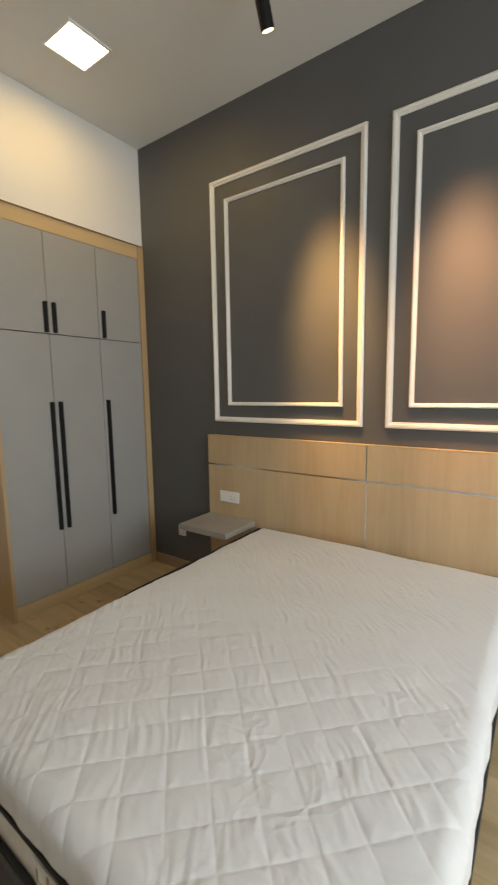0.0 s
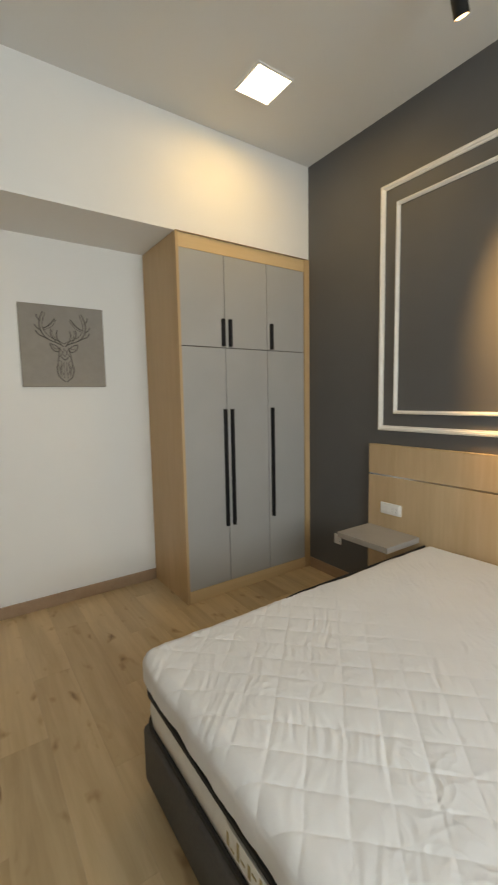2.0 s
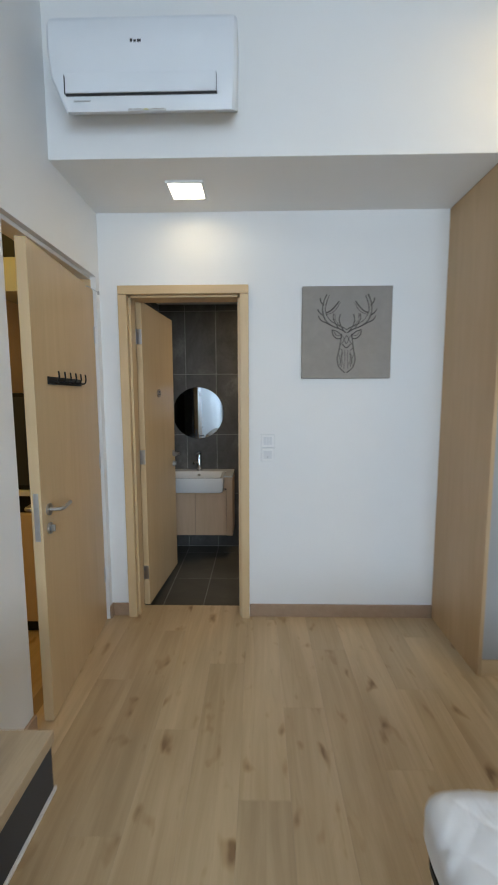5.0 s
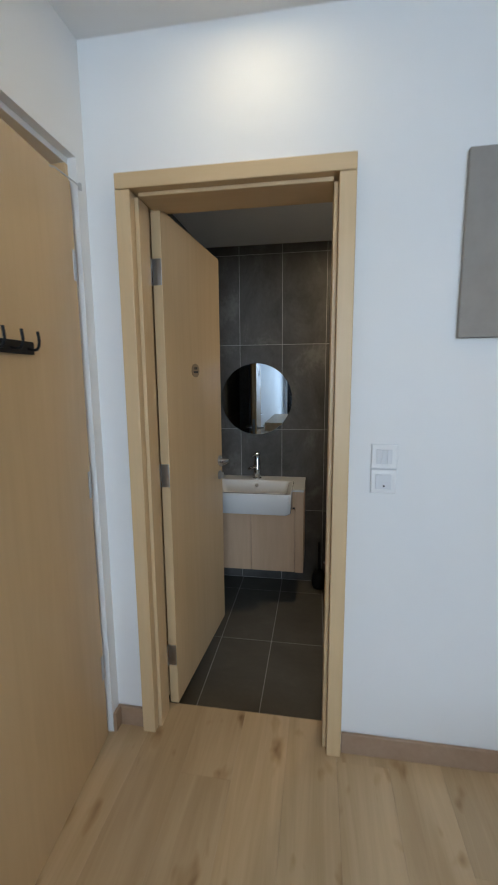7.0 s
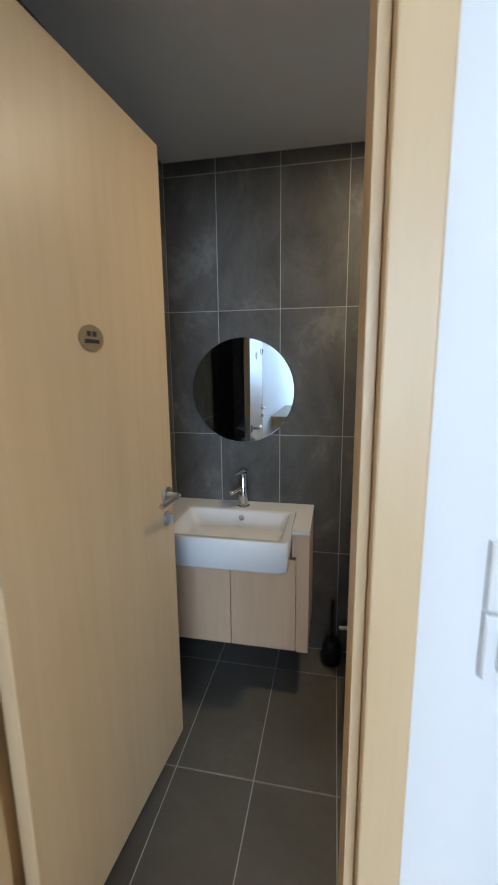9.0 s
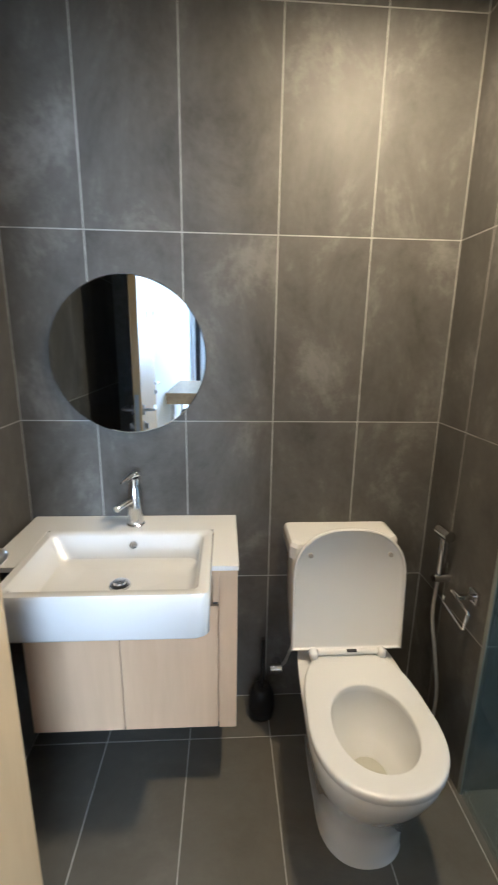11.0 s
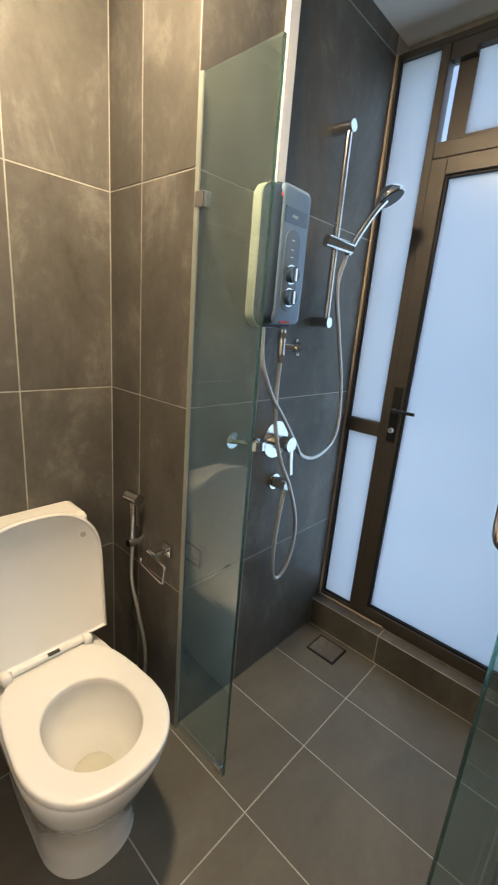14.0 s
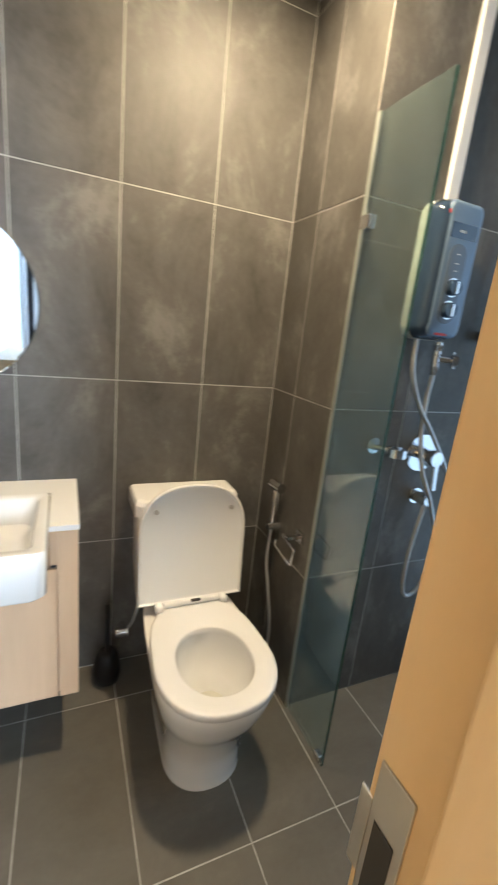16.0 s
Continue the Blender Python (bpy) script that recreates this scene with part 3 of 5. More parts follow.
def moulding(name, x0, x1, z0, z1, w):
    """A mitred picture-frame moulding of stepped section on the grey wall."""
    prof = ((0.0, 0.0), (0.0, 0.012), (w * 0.25, 0.020), (w * 0.6, 0.018), (w * 0.75, 0.010), (w, 0.008), (w, 0.0))
    bm = bmesh.new()
    rings = []
    for cx, cz, sx, sz in ((x0, z0, 1, 1), (x1, z0, -1, 1), (x1, z1, -1, -1), (x0, z1, 1, -1)):
        rings.append([bm.verts.new((cx + sx * u, YN - 0.0005 - v, cz + sz * u)) for u, v in prof])
    for a, b in zip(rings, rings[1:] + rings[:1]):
        for i in range(len(prof) - 1):
            bm.faces.new((a[i], a[i + 1], b[i + 1], b[i]))
    return solo(name, bm, MOULD, "white painted rectangular wall moulding on the grey wall", "moulding", group="wall mouldings")


for x0, x1 in ((-1.702, -0.617), (-0.486, 0.598)):
    moulding("wall_moulding", x0, x1, 1.215, 2.812, 0.034)
    moulding("wall_moulding", x0 + 0.122, x1 - 0.122, 1.329, 2.680, 0.024)

# ---- floating bedside shelf and sockets ----
sh = thing("bedside_shelf", (-1.54, 2.15, 0.53), "floating taupe bedside shelf fixed to the headboard", "shelf")
part("board", box(-1.745, -1.345, 1.985, hy - 0.001, 0.508, 0.545, bevel=0.002), SHELFGREY, sh)


def socket_plate(name, loc, w, h, label, marks):
    s = thing(name, loc, label, "socket")
    x, y, z = loc
    pl = part("plate", box(x, x + w, y - 0.010, y, z - h, z, bevel=0.003), PLASTIC, s)
    for u, v, du, dv in marks:
        part("switch", box(x + u, x + u + du, y - 0.0125, y - 0.010, z - v - dv, z - v, bevel=0.001), PLASTIC, s)
    for u, v in ((0.6, 0.40), (0.6, 0.62), (0.78, 0.40), (0.78, 0.62)):
        part("pin_hole", box(x + w * u, x + w * u + 0.004, y - 0.0132, y - 0.0122, z - h * v - 0.006, z - h * v), DARKSLOT, s)
    return s


socket_plate("wall_socket", (-1.642, hy - 0.001, 0.724), 0.165, 0.078, "white double wall socket on the headboard", ((0.012, 0.02, 0.05, 0.04), (0.088, 0.012, 0.065, 0.054)))
socket_plate("wall_socket", (-2.115, YN - 0.001, 0.365), 0.072, 0.078, "small white socket on the grey wall", ((0.014, 0.014, 0.046, 0.05),))

# ---- bed ----
bx0, bx1, by0, by1 = -1.252, 0.155, 0.425, 2.262
bb = thing("bed_base", (-0.55, 1.35, 0), "dark grey fabric divan bed base", "bed")
part("body", box(bx0 + 0.012, bx1 - 0.012, by0 - 0.008, by1, 0.035, 0.262, bevel=0.022, seg=3), FABRIC, bb, soft=40)
for fx in (bx0 + 0.14, bx1 - 0.14):
    for fy in (by0 + 0.12, by1 - 0.15):
        part("foot", tube((fx, fy, 0), (fx, fy, 0.037), 0.03, n=16), BLACK, bb)


def rounded_ring(z, grow, r=0.09, n=8):
    out = []
    for cx, cy, a0 in ((bx1 - r, by1 - r, 0), (bx0 + r, by1 - r, 90), (bx0 + r, by0 + r, 180), (bx1 - r, by0 + r, 270)):
        for i in range(n + 1):
            a = radians(a0 + 90 * i / n)
            out.append((cx + (r + grow) * math.cos(a), cy + (r + grow) * math.sin(a), z))
    return out


mt = thing("mattress", (-0.55, 1.35, 0.262), "white mattress with black piping on the bed base", "mattress")
part("body", loft([rounded_ring(0.264, -0.03), rounded_ring(0.272, -0.012), rounded_ring(0.34, -0.004), rounded_ring(0.41, -0.012), rounded_ring(0.425, -0.035)]), TICK, mt, soft=60)
for z in (0.281, 0.413):
    ring = [Vector(p) for p in rounded_ring(z, -0.004)]
    part("piping", loft([[p + Vector((0, 0, dz)) + (p - Vector((-0.55, 1.34, z))).normalized() * dr for p in ring] for dz, dr in
                         ((-0.011, -0.004), (-0.008, 0.008), (0.008, 0.008), (0.011, -0.004))], close_start=False, close_end=False), PIPING, mt, soft=60)
lg = part("logo_panel", box(-0.655, -0.40, by0 - 0.0030, by0 - 0.0015, 0.325, 0.392), TICK, mt, "woven maker's mark")
for i in range(5):
    u = -0.645 + i * 0.047
    part("mark", box(u, u + 0.010, by0 - 0.0042, by0 - 0.003, 0.335, 0.372 + 0.012 * (i % 2)), GOLD, lg)
    part("mark", box(u + 0.016, u + 0.034, by0 - 0.0042, by0 - 0.003, 0.335 + 0.012 * (i % 3), 0.341 + 0.012 * (i % 3)), GOLD, lg)


part("top_piping", sweep([(bx0 + 0.004, 1.02, 0.505), (bx0 - 0.008, 1.10, 0.515), (bx0 - 0.012, 1.22, 0.522), (bx0 - 0.012, 1.7, 0.520), (bx0 - 0.012, by1 - 0.02, 0.522)], 0.009, n=10), PIPING, mt, "black piping along the top edge", soft=40)


def quilted_pad():
    """The fitted pad: diamond quilting, puckers and a rounded skirt down to the piping."""
    nx, ny = 520, 660
    cx, cy = (bx0 + bx1) / 2, (by0 + by1) / 2
    hx, hyy, r = (bx1 - bx0) / 2, (by1 - by0) / 2, 0.045
    verts, faces, over = [], [], []
    ext = 0.115
    for j in range(ny + 1):
        for i in range(nx + 1):
            # arc-length coordinates over the top, round the edge, down the side
            u = (2 * i / nx - 1) * (hx + ext)
            v = (2 * j / ny - 1) * (hyy + ext)
            du, dv = abs(u) - (hx - r), abs(v) - (hyy - r)
            d = math.hypot(max(du, 0), max(dv, 0)) if du > 0 and dv > 0 else max(du, dv, 0)
            d = min(d, r * 1.571 + 0.055)
            over.append(d > r * 1.1)
            ang = min(d / r, 1.571)
            out, drop = r * math.sin(ang), r * (1 - math.cos(ang)) + max(0, d - r * 1.571)
            bu, bv = max(min(u, hx - r), -(hx - r)), max(min(v, hyy - r), -(hyy - r))
            dx, dy = u - bu, v - bv
            ln = math.hypot(dx, dy) or 1.0
            x, y = cx + bu + dx / ln * out, cy + bv + dy / ln * out
            p, q = (x + y) / math.sqrt(2), (x - y) / math.sqrt(2)
            wob = 0.004 * noise.noise((x * 5, y * 5, 3.0))
            a = abs(((p + wob - 0.139) / 0.0997 + 0.5) % 1 - 0.5) * 2
            b = abs(((q + wob + 0.632) / 0.0945 + 0.5) % 1 - 0.5) * 2
            seam = min(a, b)              # 0 on a stitch line
            flat = min(1.0, max(0.14, (1.62 - y) / 0.55))
            puff = 0.0048 * flat * seam ** 0.30
            n1 = noise.noise((x * 9, y * 9, 0.5))
            r1 = (1 - abs(noise.noise((p * 20 + 2.2 * n1, q * 5.5, 2.0)))) ** 9
            r2 = (1 - abs(noise.noise((p * 6 + 4.0, q * 22 + 2.5 * n1, 5.0)))) ** 9
            r3 = (1 - abs(noise.noise((x * 7 + 1.5 * n1, y * 17, 8.0)))) ** 10
            patch = max(0.0, 0.5 + 0.9 * noise.noise((x * 3.1, y * 3.1, 21.0)))
            pucker = math.exp(-seam * 6.0) * noise.noise((x * 55, y * 55, 4.0))
            pleat = noise.noise((p * 62 + 1.5 * n1, q * 8, 13.0)) * max(0.0, 0.6 + noise.noise((x * 6, y * 6, 31.0)))
            crease = patch * (0.0011 * r1 + 0.0012 * r2 + 0.0011 * r3) + 0.0012 * flat * pucker + 0.0008 * n1 + 0.0024 * pleat
            wave = 0.008 * noise.noise((x * 2.3, y * 2.3, 7.0))
            edge = 0.015 * noise.noise((x * 7.0, y * 7.0, 11.0)) * min(1.0, d / 0.05)
            top = 0.544 + wave * (1 - min(1, d / 0.08))
            lift = (puff + crease) * (1 - 0.55 * min(1, d / 0.09))
            z = top - drop + lift * math.cos(ang)
            side = lift * math.sin(ang) + edge + 0.006 * min(1.0, d / 0.05)
            verts.append((x + dx / ln * side, y + dy / ln * side, max(z, 0.418 + 0.006 * noise.noise((x * 6, y * 6, 1.0)))))
    w = nx + 1
    for j in range(ny):
        for i in range(nx):
            k = j * w + i
            faces.append((k, k + 1, k + w + 1, k + w))
    pad = thing("mattress_pad", (0, 0, 0), "white quilted mattress pad, creased, on the mattress", "mattress pad")
    for name, edge in (("quilted_top", False), ("skirt", True)):
        own = [f for f in faces if over[f[0]] == edge]
        index = {}
        for f in own:
            for v in f:
                index.setdefault(v, len(index))
        me = bpy.data.meshes.new(name)
        me.from_pydata([verts[v] for v in index], [], [[index[v] for v in f] for f in own])
        me.materials.append(PAD)
        me.shade_smooth()
        new(name, me).parent = pad
    return pad


quilted_pad()

# ---- ceiling lights ----


def panel_lamp(name, x, y, z, s, label):
    t = thing(name, (x, y, z), label, "ceiling light")
    h = s / 2
    part("frame", boxes((x - h, x + h, y - h, y - h + 0.012, z - 0.010, z), (x - h, x + h, y + h - 0.012, y + h, z - 0.010, z),
                        (x - h, x - h + 0.012, y - h + 0.012, y + h - 0.012, z - 0.010, z), (x + h - 0.012, x + h, y - h + 0.012, y + h - 0.012, z - 0.010, z)), PLASTIC, t)
    part("diffuser", box(x - h + 0.012, x + h - 0.012, y - h + 0.012, y + h - 0.012, z - 0.009, z - 0.001), LAMP_ON, t, "lit white diffuser")


panel_lamp("ceiling_light", -1.9, 1.53, ZC - 0.0005, 0.25, "square surface LED panel light, lit, on the ceiling")
panel_lamp("ceiling_light", -2.71, -0.335, ZS - 0.0005, 0.195, "square surface LED panel light, lit, under the soffit")
tr = thing("track_light", (-0.4, 1.78, ZC), "black ceiling track with two lit spotlights", "track light")
part("track", box(-1.06, 0.32, 1.752, 1.786, ZC - 0.032, ZC - 0.0005, bevel=0.002), BLACK, tr)
for sx, _, _, _ in SPOTS:
    top, low = Vector((sx, 1.755, 3.155)), Vector((sx, 1.815, 3.035))
    hd = part("spot_head", tube(top, low, 0.031, n=28), BLACK, tr, soft=40)
    d = (low - top).normalized()
    part("lens", tube(low - d * 0.004, low + d * 0.0008, 0.025, n=28), SPOT_ON, hd, "lit warm lens")
    part("arm", tube((sx, 1.769, ZC - 0.03), (sx, 1.765, 3.13), 0.009, n=12), BLACK, hd)

# ---- air conditioner ----
ac = thing("air_conditioner", (XF, -0.43, 2.64), "white wall-mounted split air conditioner above the soffit", "air conditioner")
ay0, ay1 = -0.822, -0.042
# outline of the body seen from the end: depth from the wall, height
prof = ((0.0, 3.0), (0.135, 3.0), (0.180, 2.990), (0.200, 2.960), (0.203, 2.87), (0.198, 2.755), (0.186, 2.672), (0.170, 2.640), (0.0, 2.735))
bm = bmesh.new()
bm_loft(bm, [[(XF + 0.001 + u * k, yy + max(0, 2.78 - z0) * taper, z0 + (2.85 - z0) * (1 - k) * 0.3) for u, z0 in prof] for yy, k, taper in
             ((ay0, 0.93, 0.42), (ay0 + 0.012, 0.99, 0.40), (ay0 + 0.03, 1.0, 0.34), (ay1 - 0.03, 1.0, -0.06), (ay1 - 0.012, 0.99, -0.08), (ay1, 0.93, -0.08))])
part("body", bm, ACWHITE, ac, soft=35)
flap = part("flap", box(XF + 0.1985, XF + 0.2065, ay0 + 0.075, ay1 - 0.085, 2.692, 2.765, bevel=0.002), ACWHITE, ac)
part("air_slot", boxes((XF + 0.185, XF + 0.2035, ay0 + 0.072, ay1 - 0.082, 2.688, 2.6908)), DARKSLOT, ac, "dark air outlet slot")
for ye in (ay0 + 0.070, ay1 - 0.0845):
    part("slot_edge", box(XF + 0.199, XF + 0.2072, ye, ye + 0.0014, 2.69, 2.758), DARKSLOT, ac)
for y0, y1, z1 in ((-0.475, -0.465, 2.892), (-0.461, -0.450, 2.887), (-0.446, -0.430, 2.889)):
    part("logo_mark", box(XF + 0.2025, XF + 0.2040, y0, y1, 2.878, z1), DARKSLOT, ac)
tag = part("label_strip", boxes((XF + 0.170, XF + 0.1745, -0.50, -0.34, 2.640, 2.656)), PALEGREY, ac, "printed sticker strip")
part("warning_mark", loft([[(XF + dx, -0.436, 2.642), (XF + dx, -0.412, 2.642), (XF + dx, -0.424, 2.655)] for dx in (0.1745, 0.1752)]), YELLOW, tag, "yellow warning triangle")
for y0, y1 in ((-0.495, -0.482), (-0.475, -0.445), (-0.40, -0.348)):
    part("print_line", box(XF + 0.1744, XF + 0.1750, y0, y1, 2.645, 2.650), SHELFGREY, tag)
part("print_bar", boxes((XF + 0.19, XF + 0.1935, -0.72, -0.65, 2.668, 2.671)), PALEGREY, ac)

# ---- picture ----
pc = thing("canvas_picture", (XR, 0.58, 1.83), "square taupe canvas with a line drawing of antlers", "picture")
part("canvas", box(XR + 0.001, XR + 0.024, 0.309, 0.851, 1.556, 2.105, bevel=0.003), CANVAS, pc)


def ink(points, r=0.003):
    s = 0.542 / 440.0       # drawing units to metres
    line = smooth_line([(XR + 0.0245, 0.309 + (x - 152) * s, 2.105 - (y - 122) * s) for x, y in points], 5)
    part("drawn_line", sweep(line, r, n=6), INK, pc)


for mx in (1, -1):
    def side(pts):
        return pts if mx == 1 else [(744 - x, y) for x, y in pts]
    ink(side([(272, 160), (256, 200), (252, 240), (268, 285), (300, 312), (345, 330), (368, 345)]), 0.0034)
    ink(side([(332, 194), (310, 222), (290, 240), (268, 250)]), 0.0037)
    ink(side([(232, 264), (244, 284), (268, 296), (300, 312)]), 0.0034)
    ink(side([(308, 252), (306, 280), (322, 308), (330, 322)]))
    ink(side([(340, 256), (334, 285), (346, 318), (360, 338)]))
    ink(side([(300, 330), (306, 356), (328, 374), (348, 366), (330, 342), (300, 330)]))
    ink(side([(348, 350), (342, 390), (336, 430), (328, 470), (338, 512), (368, 540)]))
    ink(side([(352, 400), (366, 416), (372, 417)]))
    ink(side([(356, 440), (350, 470), (358, 500)]), 0.0015)
    ink(side([(284, 166), (270, 204), (266, 240), (282, 276), (312, 300), (352, 318), (371, 330)]), 0.0022)
    ink(side([(258, 214), (243, 196), (240, 178)]), 0.0035)
    ink(side([(255, 262), (236, 246), (228, 232)]), 0.0035)
    ink(side([(338, 200), (318, 232), (296, 250), (270, 258)]), 0.0018)
    ink(side([(316, 254), (314, 280), (330, 304), (338, 318)]), 0.0016)
    ink(side([(310, 338), (322, 358), (338, 358)]), 0.0016)
    ink(side([(344, 352), (360, 372), (352, 392), (340, 404)]), 0.0018)
    ink(side([(372, 356), (362, 380), (372, 400)]), 0.0018)
    ink(side([(338, 420), (352, 432), (346, 470), (350, 512)]), 0.0018)
    ink(side([(334, 446), (344, 478), (340, 506)]), 0.0016)
    ink(side([(364, 430), (366, 470), (362, 520)]), 0.0016)

# ---- wall switches by the bathroom door ----
for z0, z1, keys in ((1.128, 1.21, 3), (1.04, 1.123, 1)):
    sw = thing("light_switch", (XR, 0.1, z0), "white wall switch plate beside the bathroom doorway", "switch", "wall switches")
    part("back_rim", box(XR + 0.0005, XR + 0.004, 0.0605, 0.1475, z0 - 0.0015, z1 + 0.0015, bevel=0.001), ROCKER, sw)
    part("plate", box(XR + 0.004, XR + 0.011, 0.062, 0.146, z0, z1, bevel=0.003), PLASTIC, sw)
    w = 0.054 / keys
    for k in range(keys):
        part("rocker", box(XR + 0.010, XR + 0.0165, 0.077 + k * w, 0.077 + (k + 1) * w - 0.002, z0 + 0.016, z1 - 0.016, bevel=0.001), ROCKER, sw)
    if keys == 1:
        part("indicator", box(XR + 0.0163, XR + 0.0172, 0.102, 0.108, z0 + 0.024, z0 + 0.030), DARKSLOT, sw)

# ---- desk and chair ----
dk = thing("desk", (-0.35, -0.66, 0), "pale oak desk with a dark grey drawer front", "desk")
part("desktop", box(-1.168, 0.35, YS + 0.018, -0.394, 0.718, 0.745, bevel=0.002), DESK_WOOD, dk)
part("drawer_front", box(-1.160, 0.34, -0.415, -0.397, 0.616, 0.717, bevel=0.002), plain("dark_grey_drawer_laminate", (0.032, 0.033, 0.038), 0.55), dk)
part("apron", box(-1.160, -1.142, YS + 0.02, -0.416, 0.616, 0.717, bevel=0.001), DESK_WOOD, dk)
part("front_edge", box(-1.166, 0.345, -0.4005, -0.394, 0.606, 0.6155, bevel=0.001), CHAIRLEG, dk, "pale edge strip under the drawer front")
for x0, x1 in ((-0.86, -1.13), (0.04, 0.31)):
    for ly in (-0.43, YS + 0.06):
        part("leg", loft([[(xc - 0.027 * w, ly - 0.018, z), (xc + 0.027 * w, ly - 0.018, z), (xc + 0.027 * w, ly + 0.018, z), (xc - 0.027 * w, ly + 0.018, z)] for xc, z, w in ((x1, 0.0, 0.75), (x0, 0.615, 1.2))]), CHAIRLEG, dk, "pale splayed wooden leg")
ch = thing("chair", (-0.66, -0.42, 0), "blue-grey plastic shell chair with pale wooden legs", "chair")
chx = -0.66


def shell(rows):
    bm = bmesh.new()
    grid = []
    for y, z, hw, dish in rows:
        grid.append([bm.verts.new((chx + hw * k / 6, y + dish * (1 - (k / 6) ** 2), z + 0.35 * abs(dish) * (k / 6) ** 2)) for k in range(-6, 7)])
    for a, b in zip(grid, grid[1:]):
        for i in range(12):
            bm.faces.new((a[i], a[i + 1], b[i + 1], b[i]))
    bmesh.ops.solidify(bm, geom=bm.faces[:], thickness=0.012)
    return bm


part("backrest", shell([(-0.42, 0.47, 0.15, 0.05), (-0.38, 0.54, 0.155, 0.05), (-0.345, 0.62, 0.175, 0.05), (-0.315, 0.70, 0.19, 0.05), (-0.298, 0.76, 0.18, 0.04), (-0.291, 0.795, 0.14, 0.03), (-0.289, 0.808, 0.09, 0.02)]), CHAIRGREY, ch, soft=50)
part("seat", shell([(-0.80, 0.44, 0.18, 0.0), (-0.77, 0.455, 0.205, 0.0), (-0.60, 0.445, 0.215, 0.0), (-0.45, 0.445, 0.21, 0.0), (-0.37, 0.47, 0.20, 0.01)]), CHAIRGREY, ch, soft=50)
for sx in (-1, 1):
    for y0, y1 in ((-0.42, -0.30), (-0.70, -0.82)):
        part("leg", tube((chx + sx * 0.16, y0, 0.44), (chx + sx * 0.24, y1, 0), 0.019, 0.012, n=14), CHAIRLEG, ch, soft=40)

# ---- curtains at the window ----
for y0, y1 in ((-0.92, -0.32), (1.95, 2.33)):
    cu = thing("curtain", (XE - 0.1, y0, 0.02), "pale curtain with dark vertical stripes drawn aside", "curtain", "window curtains")
    n = 6
    for k in range(n):
        a, b = y0 + (y1 - y0) * k / n, y0 + (y1 - y0) * (k + 1) / n
        xs = []
        for i in range(9):
            yy = a + (b - a) * i / 8
            xs.append((XE - 0.12 + 0.035 * math.sin(yy * 62), yy))
        rings = [[(x, y, z) for x, y in xs] + [(x + 0.004, y, z) for x, y in reversed(xs)] for z in (0.02, 2.95)]
        part("stripe", loft(rings), CURTAIN_D if k % 2 else CURTAIN_W, cu)
    part("rod", tube((XE - 0.12, y0, 2.96), (XE - 0.12, y1, 2.96), 0.012, n=12), STEEL, cu)

# ---- vanity ----
vn = thing("vanity_cabinet", (-4.35, -0.52, 0.13), "wall-hung pale oak vanity cabinet with two doors", "cabinet")
part("body", boxes((-4.529, -4.20, -0.832, -0.200, 0.135, 0.574), (-4.529, -4.20, -0.272, -0.200, 0.5745, 0.695), (-4.529, -4.20, -0.845, -0.828, 0.5745, 0.695), (-4.529, -4.415, -0.827, -0.273, 0.5745, 0.695)), VAN_OAK, vn)
part("door", box(-4.199, -4.180, -0.830, -0.552, 0.138, 0.575, bevel=0.0015), VAN_OAK, vn)
part("door", box(-4.199, -4.180, -0.549, -0.257, 0.138, 0.575, bevel=0.0015), VAN_OAK, vn)
part("stile_top", box(-4.199, -4.180, -0.2735, -0.2545, 0.59, 0.695), VAN_OAK, vn)
part("finger_groove", box(-4.1995, -4.192, -0.272, -0.257, 0.576, 0.589), DARKSLOT, vn)
part("stile", box(-4.199, -4.180, -0.254, -0.200, 0.135, 0.695, bevel=0.001), VAN_OAK, vn)

ba = thing("wash_basin", (-4.3, -0.54, 0.6), "white rectangular semi-recessed ceramic basin", "basin")
deck = ((-4.529, -0.912), (-4.529, -0.197), (-4.172, -0.197), (-4.172, -0.2745), (-4.4095, -0.2745), (-4.4095, -0.8255), (-4.18, -0.8255), (-4.18, -0.912))
bm = loft([[(x, y, z) for x, y in deck] for z in (0.697, 0.712)])
part("deck", bm, CERAMIC, ba)


def rrect(x0, x1, y0, y1, z, r, n=6):
    out = []
    for cx, cy, a0 in ((x1 - r, y1 - r, 0), (x0 + r, y1 - r, 90), (x0 + r, y0 + r, 180), (x1 - r, y0 + r, 270)):
        for i in range(n + 1):
            a = radians(a0 + 90 * i / n)
            out.append((cx + r * math.cos(a), cy + r * math.sin(a), z))
    return out


gx0, gx1, gy0, gy1 = -4.41, -4.03, -0.825, -0.275
part("bowl", loft([rrect(gx0, gx1 - 0.012, gy0 + 0.012, gy1 - 0.012, 0.578, 0.03), rrect(gx0, gx1 - 0.002, gy0 + 0.002, gy1 - 0.002, 0.59, 0.03), rrect(gx0, gx1, gy0, gy1, 0.705, 0.022),
                   rrect(gx0 + 0.004, gx1 - 0.004, gy0 + 0.004, gy1 - 0.004, 0.714, 0.02), rrect(gx0 + 0.032, gx1 - 0.028, gy0 + 0.026, gy1 - 0.028, 0.714, 0.02),
                   rrect(gx0 + 0.037, gx1 - 0.033, gy0 + 0.03, gy1 - 0.033, 0.708, 0.025), rrect(gx0 + 0.05, gx1 - 0.05, gy0 + 0.06, gy1 - 0.05, 0.635, 0.04),
                   rrect(gx0 + 0.08, gx1 - 0.08, gy0 + 0.11, gy1 - 0.08, 0.615, 0.05)]), CERAMIC, ba, soft=45)
